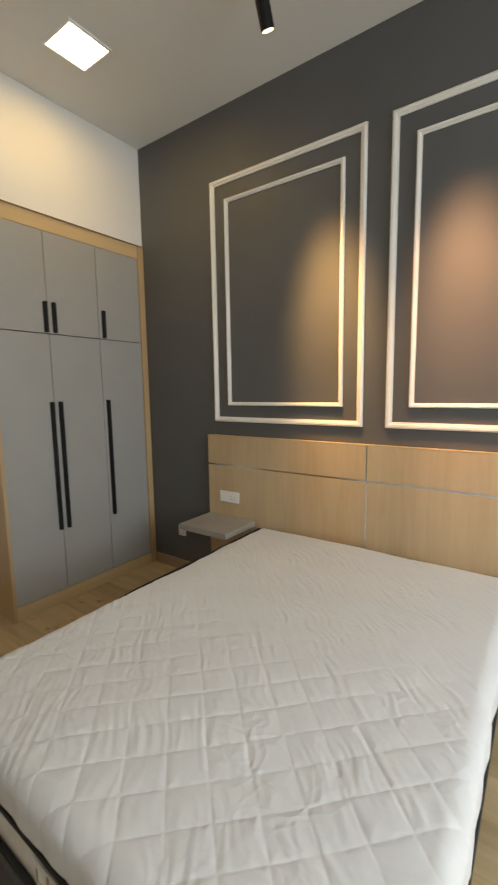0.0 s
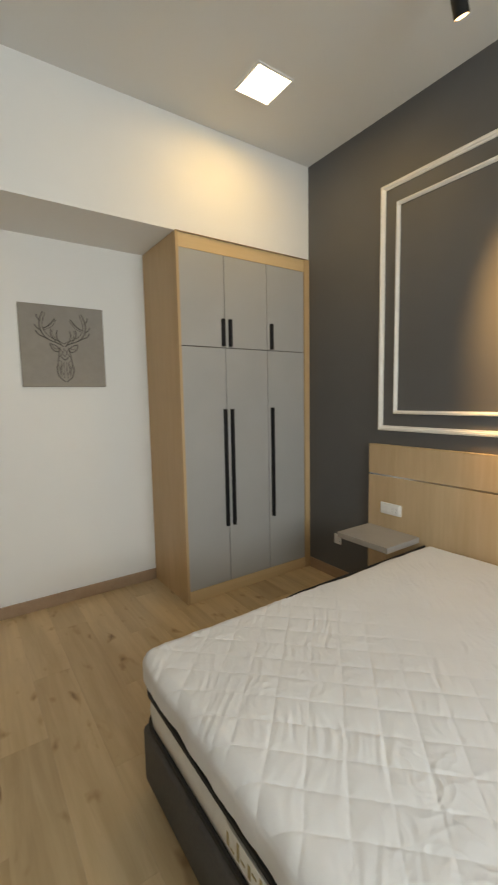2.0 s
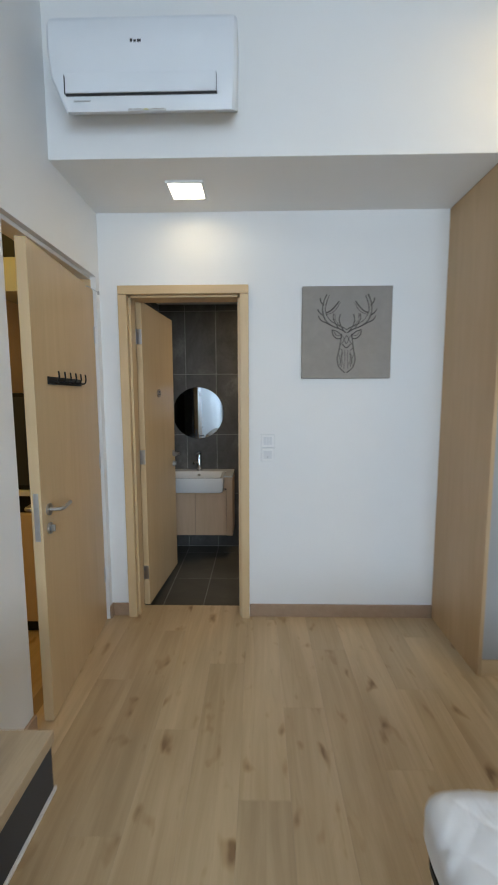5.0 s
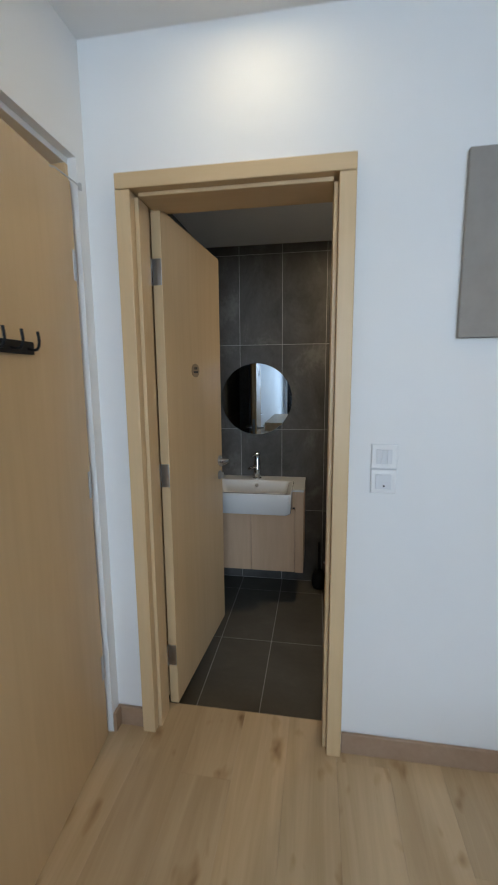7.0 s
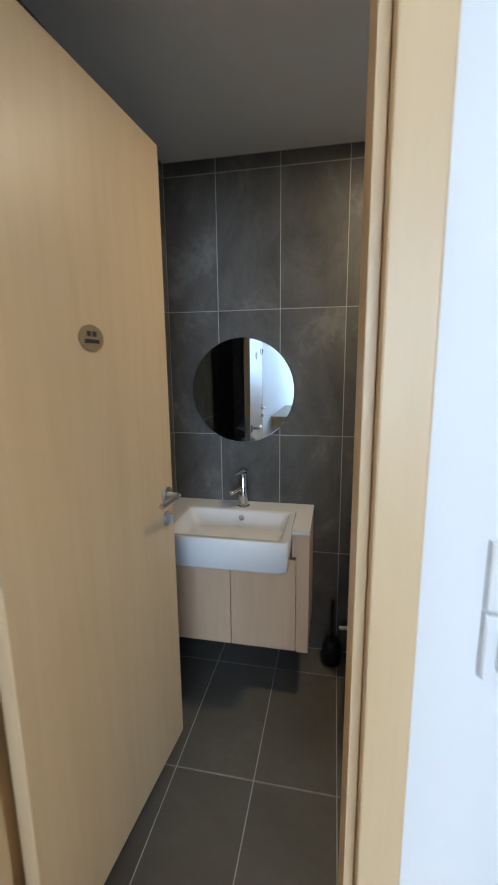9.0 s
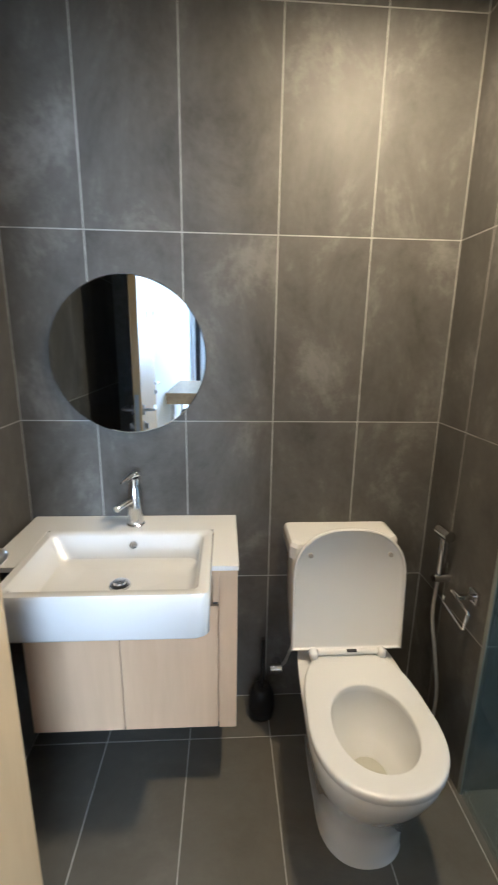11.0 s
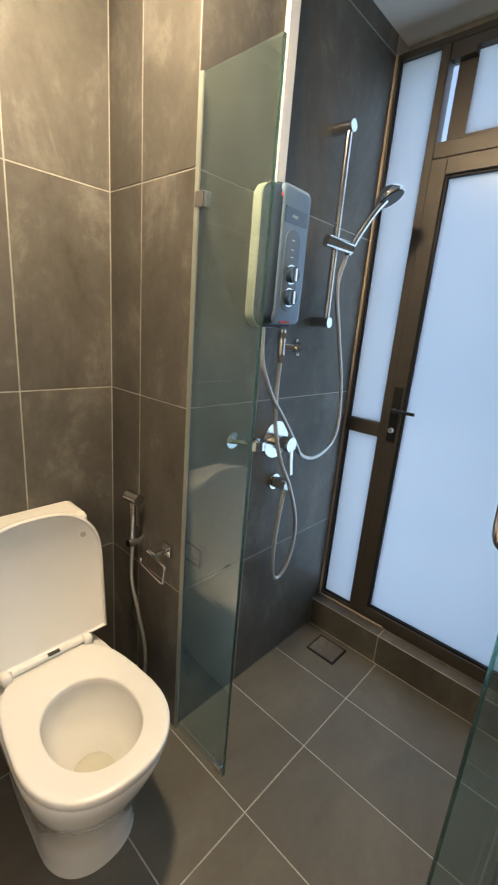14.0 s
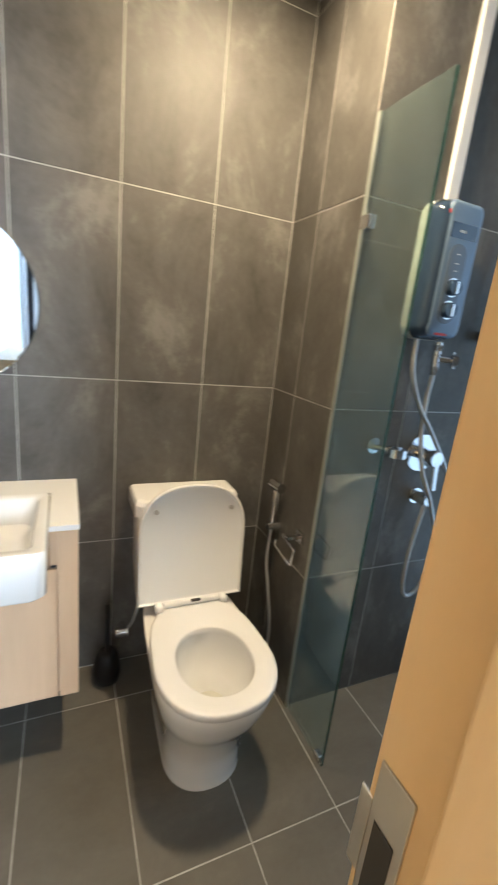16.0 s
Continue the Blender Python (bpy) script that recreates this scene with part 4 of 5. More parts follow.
ws = part("waste", tube((-4.235, -0.553, 0.614), (-4.235, -0.553, 0.621), 0.033, 0.031, n=28), CHROME, ba, "chrome pop-up waste", soft=40)
part("waste_slot", tube((-4.235, -0.553, 0.6212), (-4.235, -0.553, 0.624), 0.024, n=28), DARKSLOT, ws)
part("plug", tube((-4.238, -0.553, 0.6242), (-4.238, -0.553, 0.6295), 0.021, 0.018, n=24), CHROME, ws, soft=40)
part("overflow", tube((-4.356, -0.535, 0.685), (-4.362, -0.535, 0.685), 0.013, n=20), CHROME, ba)
tp = thing("basin_tap", (-4.455, -0.55, 0.712), "chrome single-lever basin mixer tap", "tap")


def swung(rings, a=radians(-38)):
    """Turns the spout and lever about the upright axis of the tap."""
    c, s = math.cos(a), math.sin(a)
    return [[(-4.455 + (x + 4.455) * c - (y + 0.545) * s, -0.545 + (x + 4.455) * s + (y + 0.545) * c, z) for x, y, z in ring] for ring in rings]


part("body", loft([oval(-4.455, -0.545, z, r, r, n=28) for z, r in ((0.7125, 0.031), (0.717, 0.031), (0.722, 0.026), (0.838, 0.0245), (0.846, 0.021), (0.880, 0.021), (0.884, 0.016))]), CHROME, tp, soft=35)
part("spout", loft(swung([[(x, -0.545 + 0.014 * math.cos(a), z + 0.011 * math.sin(a)) for a in [2 * math.pi * i / 16 for i in range(16)]] for x, z in ((-4.45, 0.808), (-4.42, 0.804), (-4.388, 0.797), (-4.378, 0.793))])), CHROME, tp, soft=40)
part("lever", loft(swung([[(x, -0.545 + w * math.cos(a), z + h * math.sin(a)) for a in [2 * math.pi * i / 14 for i in range(14)]] for x, z, w, h in ((-4.476, 0.894, 0.016, 0.010), (-4.462, 0.896, 0.021, 0.014), (-4.442, 0.894, 0.017, 0.010), (-4.415, 0.884, 0.009, 0.005), (-4.402, 0.878, 0.006, 0.004))])), CHROME, tp, soft=40)

mi = thing("round_mirror", (-4.53, -0.556, 1.28), "round frameless wall mirror above the basin", "mirror")
my, mz, mr = -0.556, 1.281, 0.256


def disc(x, r, n=96):
    return [(x, my + r * math.cos(2 * math.pi * i / n), mz + r * math.sin(2 * math.pi * i / n)) for i in range(n)]


part("backing", loft([disc(-4.5295, mr - 0.01), disc(-4.522, mr - 0.01)]), DARKSLOT, mi)
part("mirror_plate", loft([disc(-4.5215, mr), disc(-4.5172, mr), disc(-4.5165, mr - 0.003)]), MIRROR, mi, soft=5)

# ---- toilet ----
to = thing("toilet", (-4.2, 0.175, FZ), "white ceramic close-coupled toilet with the lid raised", "toilet")
ty = 0.172
RZ = 0.320


def egg(xb, xf, hw, z, n=44):
    """A toilet-bowl outline: squarish at the back, round in front."""
    out = []
    xm = xf - hw * 1.08
    for i in range(n):
        a = 2 * math.pi * i / n
        c, s = math.cos(a), math.sin(a)
        if c >= 0:
            out.append((xm + (xf - xm) * c ** 0.86, ty + hw * math.copysign(abs(s) ** 0.90, s), z))
        else:
            k = abs(c) ** 0.55
            out.append((xm - (xm - xb) * k, ty + hw * math.copysign(abs(s) ** 0.62, s) * (1.0 - 0.10 * k), z))
    return out


def hole(z, rx, ry, cx=-4.003):
    return oval(cx, ty, z, rx, ry, 2.15, 44)


bowl_side = smooth_line([(-3.926, 0.1265, FZ), (-3.929, 0.1255, FZ + 0.03), (-3.925, 0.128, FZ + 0.10), (-3.906, 0.137, FZ + 0.165), (-3.878, 0.151, FZ + 0.230), (-3.848, 0.165, FZ + 0.285),
                         (-3.826, 0.176, RZ - 0.075), (-3.818, 0.180, RZ - 0.045), (-3.818, 0.180, RZ - 0.028)], 4)
part("bowl", loft([egg(-4.50 + max(0, z - 0.2) * 0.15, xf, hw, z) for xf, hw, z in bowl_side] + [egg(-4.40, -3.830, 0.170, RZ - 0.025),
                   hole(RZ - 0.026, 0.138, 0.116), hole(RZ - 0.055, 0.136, 0.113), hole(RZ - 0.10, 0.126, 0.103), hole(RZ - 0.145, 0.098, 0.082, -3.998), hole(RZ - 0.165, 0.066, 0.056, -3.992), hole(RZ - 0.20, 0.052, 0.044, -3.990), hole(RZ - 0.23, 0.03, 0.03, -3.995)]), CERAMIC, to, soft=60)
part("water", loft([hole(RZ - 0.1725, 0.061, 0.052, -3.992), hole(RZ - 0.171, 0.061, 0.052, -3.992)]), WATER_IN, to)
part("seat", loft([egg(-4.275, -3.815, 0.177, RZ - 0.023), egg(-4.278, -3.810, 0.181, RZ - 0.020), egg(-4.278, -3.810, 0.181, RZ - 0.005), egg(-4.277, -3.8115, 0.1798, RZ - 0.0005), egg(-4.275, -3.815, 0.177, RZ + 0.0015), egg(-4.27, -3.822, 0.171, RZ + 0.002),
                   hole(RZ + 0.002, 0.140, 0.119), hole(RZ + 0.001, 0.136, 0.1155), hole(RZ - 0.002, 0.134, 0.1135), hole(RZ - 0.024, 0.135, 0.115)], close_start=False, close_end=False), SEATW, to, "white plastic seat ring", soft=60)
part("tank", loft([rrect(-4.527, -4.375, ty - 0.165, ty + 0.165, RZ - 0.06, 0.03), rrect(-4.527, -4.365, ty - 0.175, ty + 0.180, RZ + 0.1, 0.03), rrect(-4.527, -4.362, ty - 0.178, ty + 0.183, 0.620, 0.03)]), CERAMIC, to, soft=40)


def lid_ring(z, g):
    x0, x1, y0, y1, c = -4.527, -4.352 + g, ty - 0.190 - g, ty + 0.198 + g, 0.07
    pts = [(x0, y0), (x1 - 0.02, y0), (x1, y0 + 0.02), (x1, y1 - c), (x1 - c * 0.9, y1), (x0, y1)]
    return [(x, y, z) for x, y in pts]


part("tank_lid", loft([lid_ring(0.620, -0.006), lid_ring(0.625, 0), lid_ring(0.666, 0), lid_ring(0.678, -0.006), lid_ring(0.682, -0.018)]), CERAMIC, to)


def lid_outline(w, h, e, inset=0.0):
    """Raised lid in its own plane: straight sides, round top."""
    pts = [(-w + inset, inset), (w - inset, inset)]
    for i in range(25):
        a = math.pi * i / 24
        c, s = math.cos(a), math.sin(a)
        pts.append(((w - inset) * math.copysign(abs(c) ** e, c), h - w * 0.95 + (w * 0.95 - inset) * abs(s) ** e))
    return pts


lean = radians(5)
lx, lz = -4.278, RZ + 0.012


def on_lid(u, v, d):
    return (lx - v * math.sin(lean) + d * math.cos(lean), ty + u, lz + v * math.cos(lean) + d * math.sin(lean))


W, HH = 0.188, 0.425
part("lid", loft([[on_lid(u, v, d) for u, v in lid_outline(W, HH, 0.82, i)] for d, i in ((-0.018, 0.014), (-0.014, 0.004), (-0.010, 0.0005), (0.004, 0.0), (0.006, 0.002), (0.006, 0.006), (0.002, 0.008), (-0.002, 0.012))]), SEATW, to, "white plastic lid leaning on the tank", soft=50)
for u in (-0.132, 0.132):
    part("buffer", tube(on_lid(u, 0.335, -0.004), on_lid(u, 0.335, 0.005), 0.008, n=16), SHELFGREY, to)
for u in (-0.115, 0.115):
    part("hinge", box(lx - 0.005, lx + 0.034, ty + u - 0.014, ty + u + 0.014, RZ - 0.008, RZ + 0.024, bevel=0.011, seg=3), SEATW, to, soft=50)
part("hinge_bar", tube((lx + 0.012, ty - 0.10, RZ + 0.012), (lx + 0.012, ty + 0.10, RZ + 0.012), 0.010, n=14), SEATW, to, soft=40)
part("maker_mark", box(lx + 0.012, lx + 0.024, ty - 0.004, ty + 0.030, RZ + 0.018, RZ + 0.0235, bevel=0.002), DARKSLOT, to)
part("fixing_cap", tube((-4.17, ty - 0.1045, 0.03), (-4.17, ty - 0.110, 0.03), 0.009, n=16), STEEL, to)

# ---- toilet brush ----
br = thing("toilet_brush", (-4.44, -0.09, FZ), "black toilet brush in a rounded holder on the floor", "toilet brush")
part("holder", loft([oval(-4.44, -0.092, FZ + z, r, r, n=28) for z, r in ((0.0, 0.036), (0.01, 0.046), (0.05, 0.052), (0.10, 0.046), (0.13, 0.034), (0.132, 0.028))]), BLACK, br, soft=50)
part("handle", tube((-4.44, -0.092, FZ + 0.12), (-4.44, -0.092, FZ + 0.345), 0.009, n=14), BLACK, br, soft=40)
vl = thing("stop_valve", (-4.52, -0.03, 0.06), "chrome stop valve with a braided hose to the toilet", "valve")
part("body", tube((-4.528, -0.03, 0.075), (-4.475, -0.03, 0.075), 0.016, n=18), CHROME, vl, soft=40)
part("knob", tube((-4.485, -0.058, 0.075), (-4.485, -0.012, 0.075), 0.020, n=18), CHROME, vl, soft=40)
part("hose", sweep(smooth_line([(-4.495, -0.02, 0.075), (-4.48, 0.0, 0.11), (-4.47, 0.02, 0.18), (-4.46, 0.05, 0.262)]), 0.006), HOSE, vl, soft=60)

# ---- hand bidet spray and roll holder on the duct wall ----
DY = 0.528
bs = thing("bidet_spray", (-4.33, DY, 0.6), "chrome hand bidet spray hanging on its wall valve", "bidet spray")
part("head", tube((-4.370, DY - 0.036, 0.722), (-4.308, DY - 0.030, 0.722), 0.019, n=20), CHROME, bs, soft=40)
part("grip", tube((-4.338, DY - 0.033, 0.715), (-4.340, DY - 0.033, 0.575), 0.013, 0.011, n=16), CHROME, bs, soft=40)
part("trigger", box(-4.318, -4.312, DY - 0.036, DY - 0.024, 0.63, 0.71, bevel=0.002), CHROME, bs)
part("wall_valve", tube((-4.335, DY - 0.001, 0.56), (-4.335, DY - 0.055, 0.56), 0.014, n=18), CHROME, bs, soft=40)
part("hose", sweep(smooth_line([(-4.345, DY - 0.03, 0.575), (-4.335, DY - 0.04, 0.42), (-4.30, DY - 0.035, 0.30), (-4.265, DY - 0.03, 0.18), (-4.268, DY - 0.025, 0.07), (-4.30, DY - 0.02, -0.01), (-4.34, DY - 0.02, 0.03)]), 0.006), HOSE, bs, soft=60)
rh = thing("roll_holder", (-4.2, DY, 0.55), "empty chrome toilet roll holder", "roll holder")
part("mount", boxes((-4.200, -4.160, DY - 0.012, DY - 0.001, 0.570, 0.612), (-4.187, -4.172, DY - 0.06, DY - 0.012, 0.584, 0.598), bevel=0.002), CHROME, rh)
part("wire", sweep([(-4.178, DY - 0.056, 0.592), (-4.205, DY - 0.058, 0.595), (-4.208, DY - 0.062, 0.593), (-4.118, DY - 0.064, 0.584), (-4.113, DY - 0.064, 0.578), (-4.120, DY - 0.066, 0.524), (-4.126, DY - 0.066, 0.520), (-4.240, DY - 0.062, 0.530), (-4.247, DY - 0.060, 0.536), (-4.247, DY - 0.060, 0.552)], 0.0042, n=8), CHROME, rh, soft=40)

# ---- shower screen ----
ss = thing("shower_screen", (-4.0, 0.54, FZ), "fixed pane of clear greenish shower glass", "shower screen")
p = part("pane", box(-4.112, -3.876, 0.535, 0.545, FZ, 1.86, bevel=0.001), GLASS, ss)
p.visible_shadow = False
part("wall_channel", box(-4.124, -4.108, 0.529, 0.5345, FZ, 1.86, bevel=0.001), CHANNEL, ss, "satin grey-green wall channel")
part("clamp", box(-4.122, -4.085, 0.528, 0.552, 1.575, 1.612, bevel=0.003), CHROME, ss)
part("clamp", box(-3.915, -3.885, 0.530, 0.550, FZ, FZ + 0.028, bevel=0.003), CHROME, ss)
part("edge", box(-3.8758, -3.8745, 0.5355, 0.5445, FZ, 1.86), GLASS_EDGE, ss)
sd = thing("shower_door", (-3.275, 0.54, FZ + 0.01), "clear glass shower door with a chrome pull handle", "shower door")
sd.rotation_euler = (0, 0, radians(45))
p = part("pane", box(0, 0.150, -0.005, 0.005, 0, 1.95, bevel=0.001), GLASS, sd, local=True)
p.visible_shadow = False
part("edge", box(-0.002, -0.0008, -0.005, 0.005, 0, 1.95), GLASS_EDGE, sd, local=True)
part("handle", sweep(smooth_line([(0.01, 0.004, 1.05), (0.01, 0.06, 1.05), (0.01, 0.077, 1.058), (0.01, 0.084, 1.08), (0.01, 0.085, 1.10), (0.01, 0.085, 1.128), (0.01, 0.077, 1.148), (0.01, 0.06, 1.155), (0.01, 0.004, 1.155)], 5), 0.0105, n=14), CHROME, sd, local=True, soft=50)
part("bottom_clip", box(0.002, 0.03, -0.010, 0.010, -0.004, 0.030, bevel=0.002), CHROME, sd, local=True)
part("handle_button", tube((0.02, -0.005, 1.02), (0.02, -0.018, 1.02), 0.012, n=18), CHROME, sd, local=True, soft=40)

# ---- shower fittings ----
SX = -4.12
wh = thing("water_heater", (SX, 0.87, 1.5), "slate-blue instant water heater with two dials", "water heater")
hy0, hy1, hz0, hz1 = 0.732, 0.898, 1.302, 1.694


def hring(x, g, r=0.044):
    return [(x, y, z) for y, z, _ in rrect(hy0 + g, hy1 - g, hz0 + g, hz1 - g, 0, max(r - g * 0.5, 0.008), 6)]


hyc = (hy0 + hy1) / 2
part("back_shell", loft([hring(SX + 0.002, 0.006), hring(SX + 0.005, 0), hring(SX + 0.034, 0), hring(SX + 0.037, 0.003)]), CREAM, wh, "cream rear shell", soft=40)
def hface(x, y0, y1, z0, z1, r):
    return [(x, y, z) for y, z, _ in rrect(y0, y1, z0, z1, 0, r, 6)]


part("front_shell", loft([hring(SX + 0.038, 0.001), hring(SX + 0.052, 0.001), hring(SX + 0.066, 0.004), hring(SX + 0.078, 0.010), hring(SX + 0.086, 0.018), hring(SX + 0.090, 0.028), hring(SX + 0.0915, 0.040)]), HEATBLUE, wh, soft=50)
for k in range(3):
    part("print_bar", box(SX + 0.010 + k * 0.007, SX + 0.013 + k * 0.007, hy0 - 0.0006, hy0 + 0.001, 1.34, 1.43), SHELFGREY, wh)
py0, py1 = hy0 + 0.026, hy1 - 0.010
part("front_panel", loft([hface(SX + 0.072, py0 + 0.004, py1 + 0.006, 1.312, 1.690, 0.022), hface(SX + 0.086, py0, py1 + 0.003, 1.316, 1.686, 0.022), hface(SX + 0.0925, py0 + 0.004, py1 - 0.004, 1.322, 1.680, 0.020), hface(SX + 0.0945, py0 + 0.012, py1 - 0.014, 1.330, 1.672, 0.016)]), HEATLITE, wh, "curved front panel, lighter blue for the window's reflection", soft=50)
part("display", box(SX + 0.0925, SX + 0.0955, py0 + 0.012, py1 - 0.014, 1.588, 1.628, bevel=0.0005), HEATBLUE, wh, "dark glossy display band")
part("logo_mark", box(SX + 0.0953, SX + 0.0958, hyc - 0.012, hyc + 0.012, 1.604, 1.611), PALEGREY, wh)
face = part("control_panel", loft([[(x, hyc + y, z) for y, z, _ in rrect(-0.034 + g, 0.034 - g, 1.352 + g, 1.575 - g, 0, 0.033 - g, 6)] for x, g in ((SX + 0.0935, 0.0), (SX + 0.0965, 0.001), (SX + 0.0970, 0.004))]), plain("mid_blue_panel", (0.13, 0.17, 0.225), 0.25), wh, soft=40)
for dz in (1.455, 1.392):
    k = part("dial", tube((SX + 0.0965, hyc, dz), (SX + 0.116, hyc, dz), 0.024, 0.021, n=28), HEATBLUE, face, soft=40)
    part("dial_ring", tube((SX + 0.0965, hyc, dz), (SX + 0.101, hyc, dz), 0.0265, n=28), CHROME, k, soft=40)
    part("dial_cap", box(SX + 0.115, SX + 0.1205, hyc - 0.005, hyc + 0.005, dz - 0.018, dz + 0.018, bevel=0.002), CHROME, k)
part("red_mark", box(SX + 0.0915, SX + 0.0942, hyc - 0.025, hyc + 0.022, 1.318, 1.325), RED, wh)
part("red_badge", tube((SX + 0.082, hy0 + 0.030, 1.652), (SX + 0.0905, hy0 + 0.029, 1.653), 0.006, n=16), RED, wh)
for z in (1.50, 1.52, 1.545):
    part("indicator", box(SX + 0.0968, SX + 0.0976, hyc - 0.006, hyc + 0.006, z, z + 0.003), PALEGREY, face)
iv = thing("inlet_valve", (SX + 0.05, 0.87, 1.25), "chrome inlet valve under the water heater", "valve")
part("body", tube((SX + 0.05, 0.862, 1.299), (SX + 0.055, 0.860, 1.215), 0.013, n=18), CHROME, iv, soft=40)
part("nut", tube((SX + 0.0505, 0.862, 1.290), (SX + 0.0510, 0.862, 1.272), 0.018, n=6), CHROME, iv)
part("nut", tube((SX + 0.0548, 0.860, 1.222), (SX + 0.0552, 0.860, 1.196), 0.015, 0.010, n=6), CHROME, iv)
part("knob", tube((SX + 0.052, 0.862, 1.248), (SX + 0.075, 0.905, 1.246), 0.012, n=16), CHROME, iv, soft=40)
grip = part("grip", tube((SX + 0.073, 0.902, 1.246), (SX + 0.082, 0.920, 1.246), 0.022, 0.020, n=8), CHROME, iv)
for k in range(4):
    a = k * math.pi / 2 + 0.4
    part("lobe", tube((SX + 0.077 + 0.011 * math.cos(a), 0.911 - 0.006 * math.cos(a), 1.246 + 0.018 * math.sin(a)), (SX + 0.077 + 0.020 * math.cos(a), 0.911 - 0.010 * math.cos(a), 1.246 + 0.028 * math.sin(a)), 0.006, n=10), CHROME, grip, soft=40)
solo("cable_trunking", box(SX + 0.001, SX + 0.018, 0.808, 0.848, 1.70, BC - 0.001, bevel=0.002), PLASTIC, "white plastic cable trunking above the water heater", "trunking")

sr = thing("shower_rail", (SX, 1.09, 1.32), "chrome shower slide rail with a hand shower", "shower rail")
rx, ry = SX + 0.058, 1.090
part("rail", tube((rx, ry, 1.335), (rx, ry, 1.93), 0.0105, n=20), CHROME, sr, soft=40)
for z in (1.335, 1.93):
    part("bracket", tube((SX + 0.001, ry, z), (rx + 0.016, ry, z), 0.0175, n=24), CHROME, sr, soft=40)
part("slider", tube((rx - 0.006, ry - 0.046, 1.594), (rx + 0.036, ry + 0.046, 1.58), 0.0205, n=22), CHROME, sr, soft=40)
hs = thing("hand_shower", (rx, 1.2, 1.6), "chrome hand shower with a dark spray face on the rail", "hand shower")
part("grip", sweep(smooth_line([(rx + 0.03, 1.125, 1.56), (rx + 0.048, 1.155, 1.63), (rx + 0.075, 1.192, 1.705), (rx + 0.092, 1.218, 1.742)], 5), 0.011, n=14), CHROME, hs, soft=50)
hc0, hd = Vector((rx + 0.098, 1.234, 1.756)), Vector((0.52, 0.12, -0.84)).normalized()
ha = hd.orthogonal().normalized()
hb = hd.cross(ha)
part("spray_head", loft([[tuple(hc0 + hd * d + (ha * math.cos(k * math.pi / 16) + hb * math.sin(k * math.pi / 16)) * r) for k in range(32)] for d, r in ((-0.032, 0.010), (-0.028, 0.022), (-0.020, 0.034), (-0.010, 0.043), (0.0, 0.048), (0.006, 0.049), (0.010, 0.047))]), CHROME, hs, soft=40)
part("spray_face", tube(hc0 + hd * 0.0095, hc0 + hd * 0.012, 0.043, n=32), DARKSLOT, hs)
mx = thing("shower_mixer", (SX, 0.94, 0.9), "chrome concealed shower mixer with lever", "mixer")
part("plate", tube((SX + 0.001, 0.94, 0.915), (SX + 0.008, 0.94, 0.915), 0.068, n=40), CHROME, mx, soft=40)
part("cartridge", tube((SX + 0.008, 0.94, 0.915), (SX + 0.062, 0.94, 0.912), 0.024, n=26), CHROME, mx, soft=40)
part("lever_cap", tube((SX + 0.060, 0.94, 0.912), (SX + 0.080, 0.94, 0.912), 0.029, 0.027, n=30), CHROME, mx, soft=40)
part("lever", loft([rrect(SX + 0.066, SX + 0.080, 0.930, 0.956, 0.905, 0.005), rrect(SX + 0.070, SX + 0.082, 0.934, 0.955, 0.86, 0.005), rrect(SX + 0.076, SX + 0.086, 0.938, 0.957, 0.80, 0.004)]), CHROME, mx, soft=30)
oe = thing("shower_outlet", (SX, 0.955, 0.745), "chrome wall outlet for the shower hose", "outlet")
part("rose", tube((SX + 0.001, 0.955, 0.75), (SX + 0.010, 0.955, 0.75), 0.030, n=26), CHROME, oe, soft=40)
part("elbow", tube((SX + 0.010, 0.955, 0.75), (SX + 0.062, 0.962, 0.748), 0.021, n=22), CHROME, oe, soft=40)
HX = SX + 0.060
solo("shower_hose", sweep(smooth_line([(rx + 0.03, 1.122, 1.56), (HX + 0.004, 1.127, 1.457), (HX, 1.182, 1.301), (HX, 1.243, 1.126), (HX, 1.268, 0.954), (HX, 1.228, 0.866), (HX + 0.004, 1.121, 0.832), (HX + 0.008, 1.025, 0.856), (HX + 0.012, 0.973, 0.909),
      (HX + 0.008, 0.891, 1.012), (HX, 0.825, 1.095), (HX - 0.006, 0.775, 1.199), (HX - 0.010, 0.768, 1.302)]), 0.0075, n=12), HOSE, "flexible steel hose from heater to hand shower", "hose", soft=60)
solo("inlet_hose", sweep(smooth_line([(SX + 0.055, 0.860, 1.215), (SX + 0.056, 0.855, 1.108), (SX + 0.058, 0.866, 0.981), (SX + 0.070, 0.897, 0.859), (SX + 0.085, 0.944, 0.760), (SX + 0.070, 1.026, 0.605), (SX + 0.055, 1.053, 0.475), (SX + 0.050, 1.026, 0.375),
      (SX + 0.048, 0.975, 0.346), (SX + 0.050, 0.944, 0.395), (SX + 0.053, 0.934, 0.519), (SX + 0.056, 0.944, 0.652), (SX + 0.058, 0.955, 0.735)]), 0.0075, n=12), HOSE, "flexible steel hose from outlet to heater inlet", "hose", soft=60)
hh = thing("shower_holder", (SX, 0.72, 0.93), "small chrome hand shower holder on the tiles", "holder")
part("rose", tube((SX + 0.001, 0.715, 0.945), (SX + 0.010, 0.715, 0.945), 0.027, n=26), CHROME, hh, soft=40)
part("arm", tube((SX + 0.010, 0.715, 0.945), (SX + 0.040, 0.745, 0.94), 0.009, n=14), CHROME, hh)
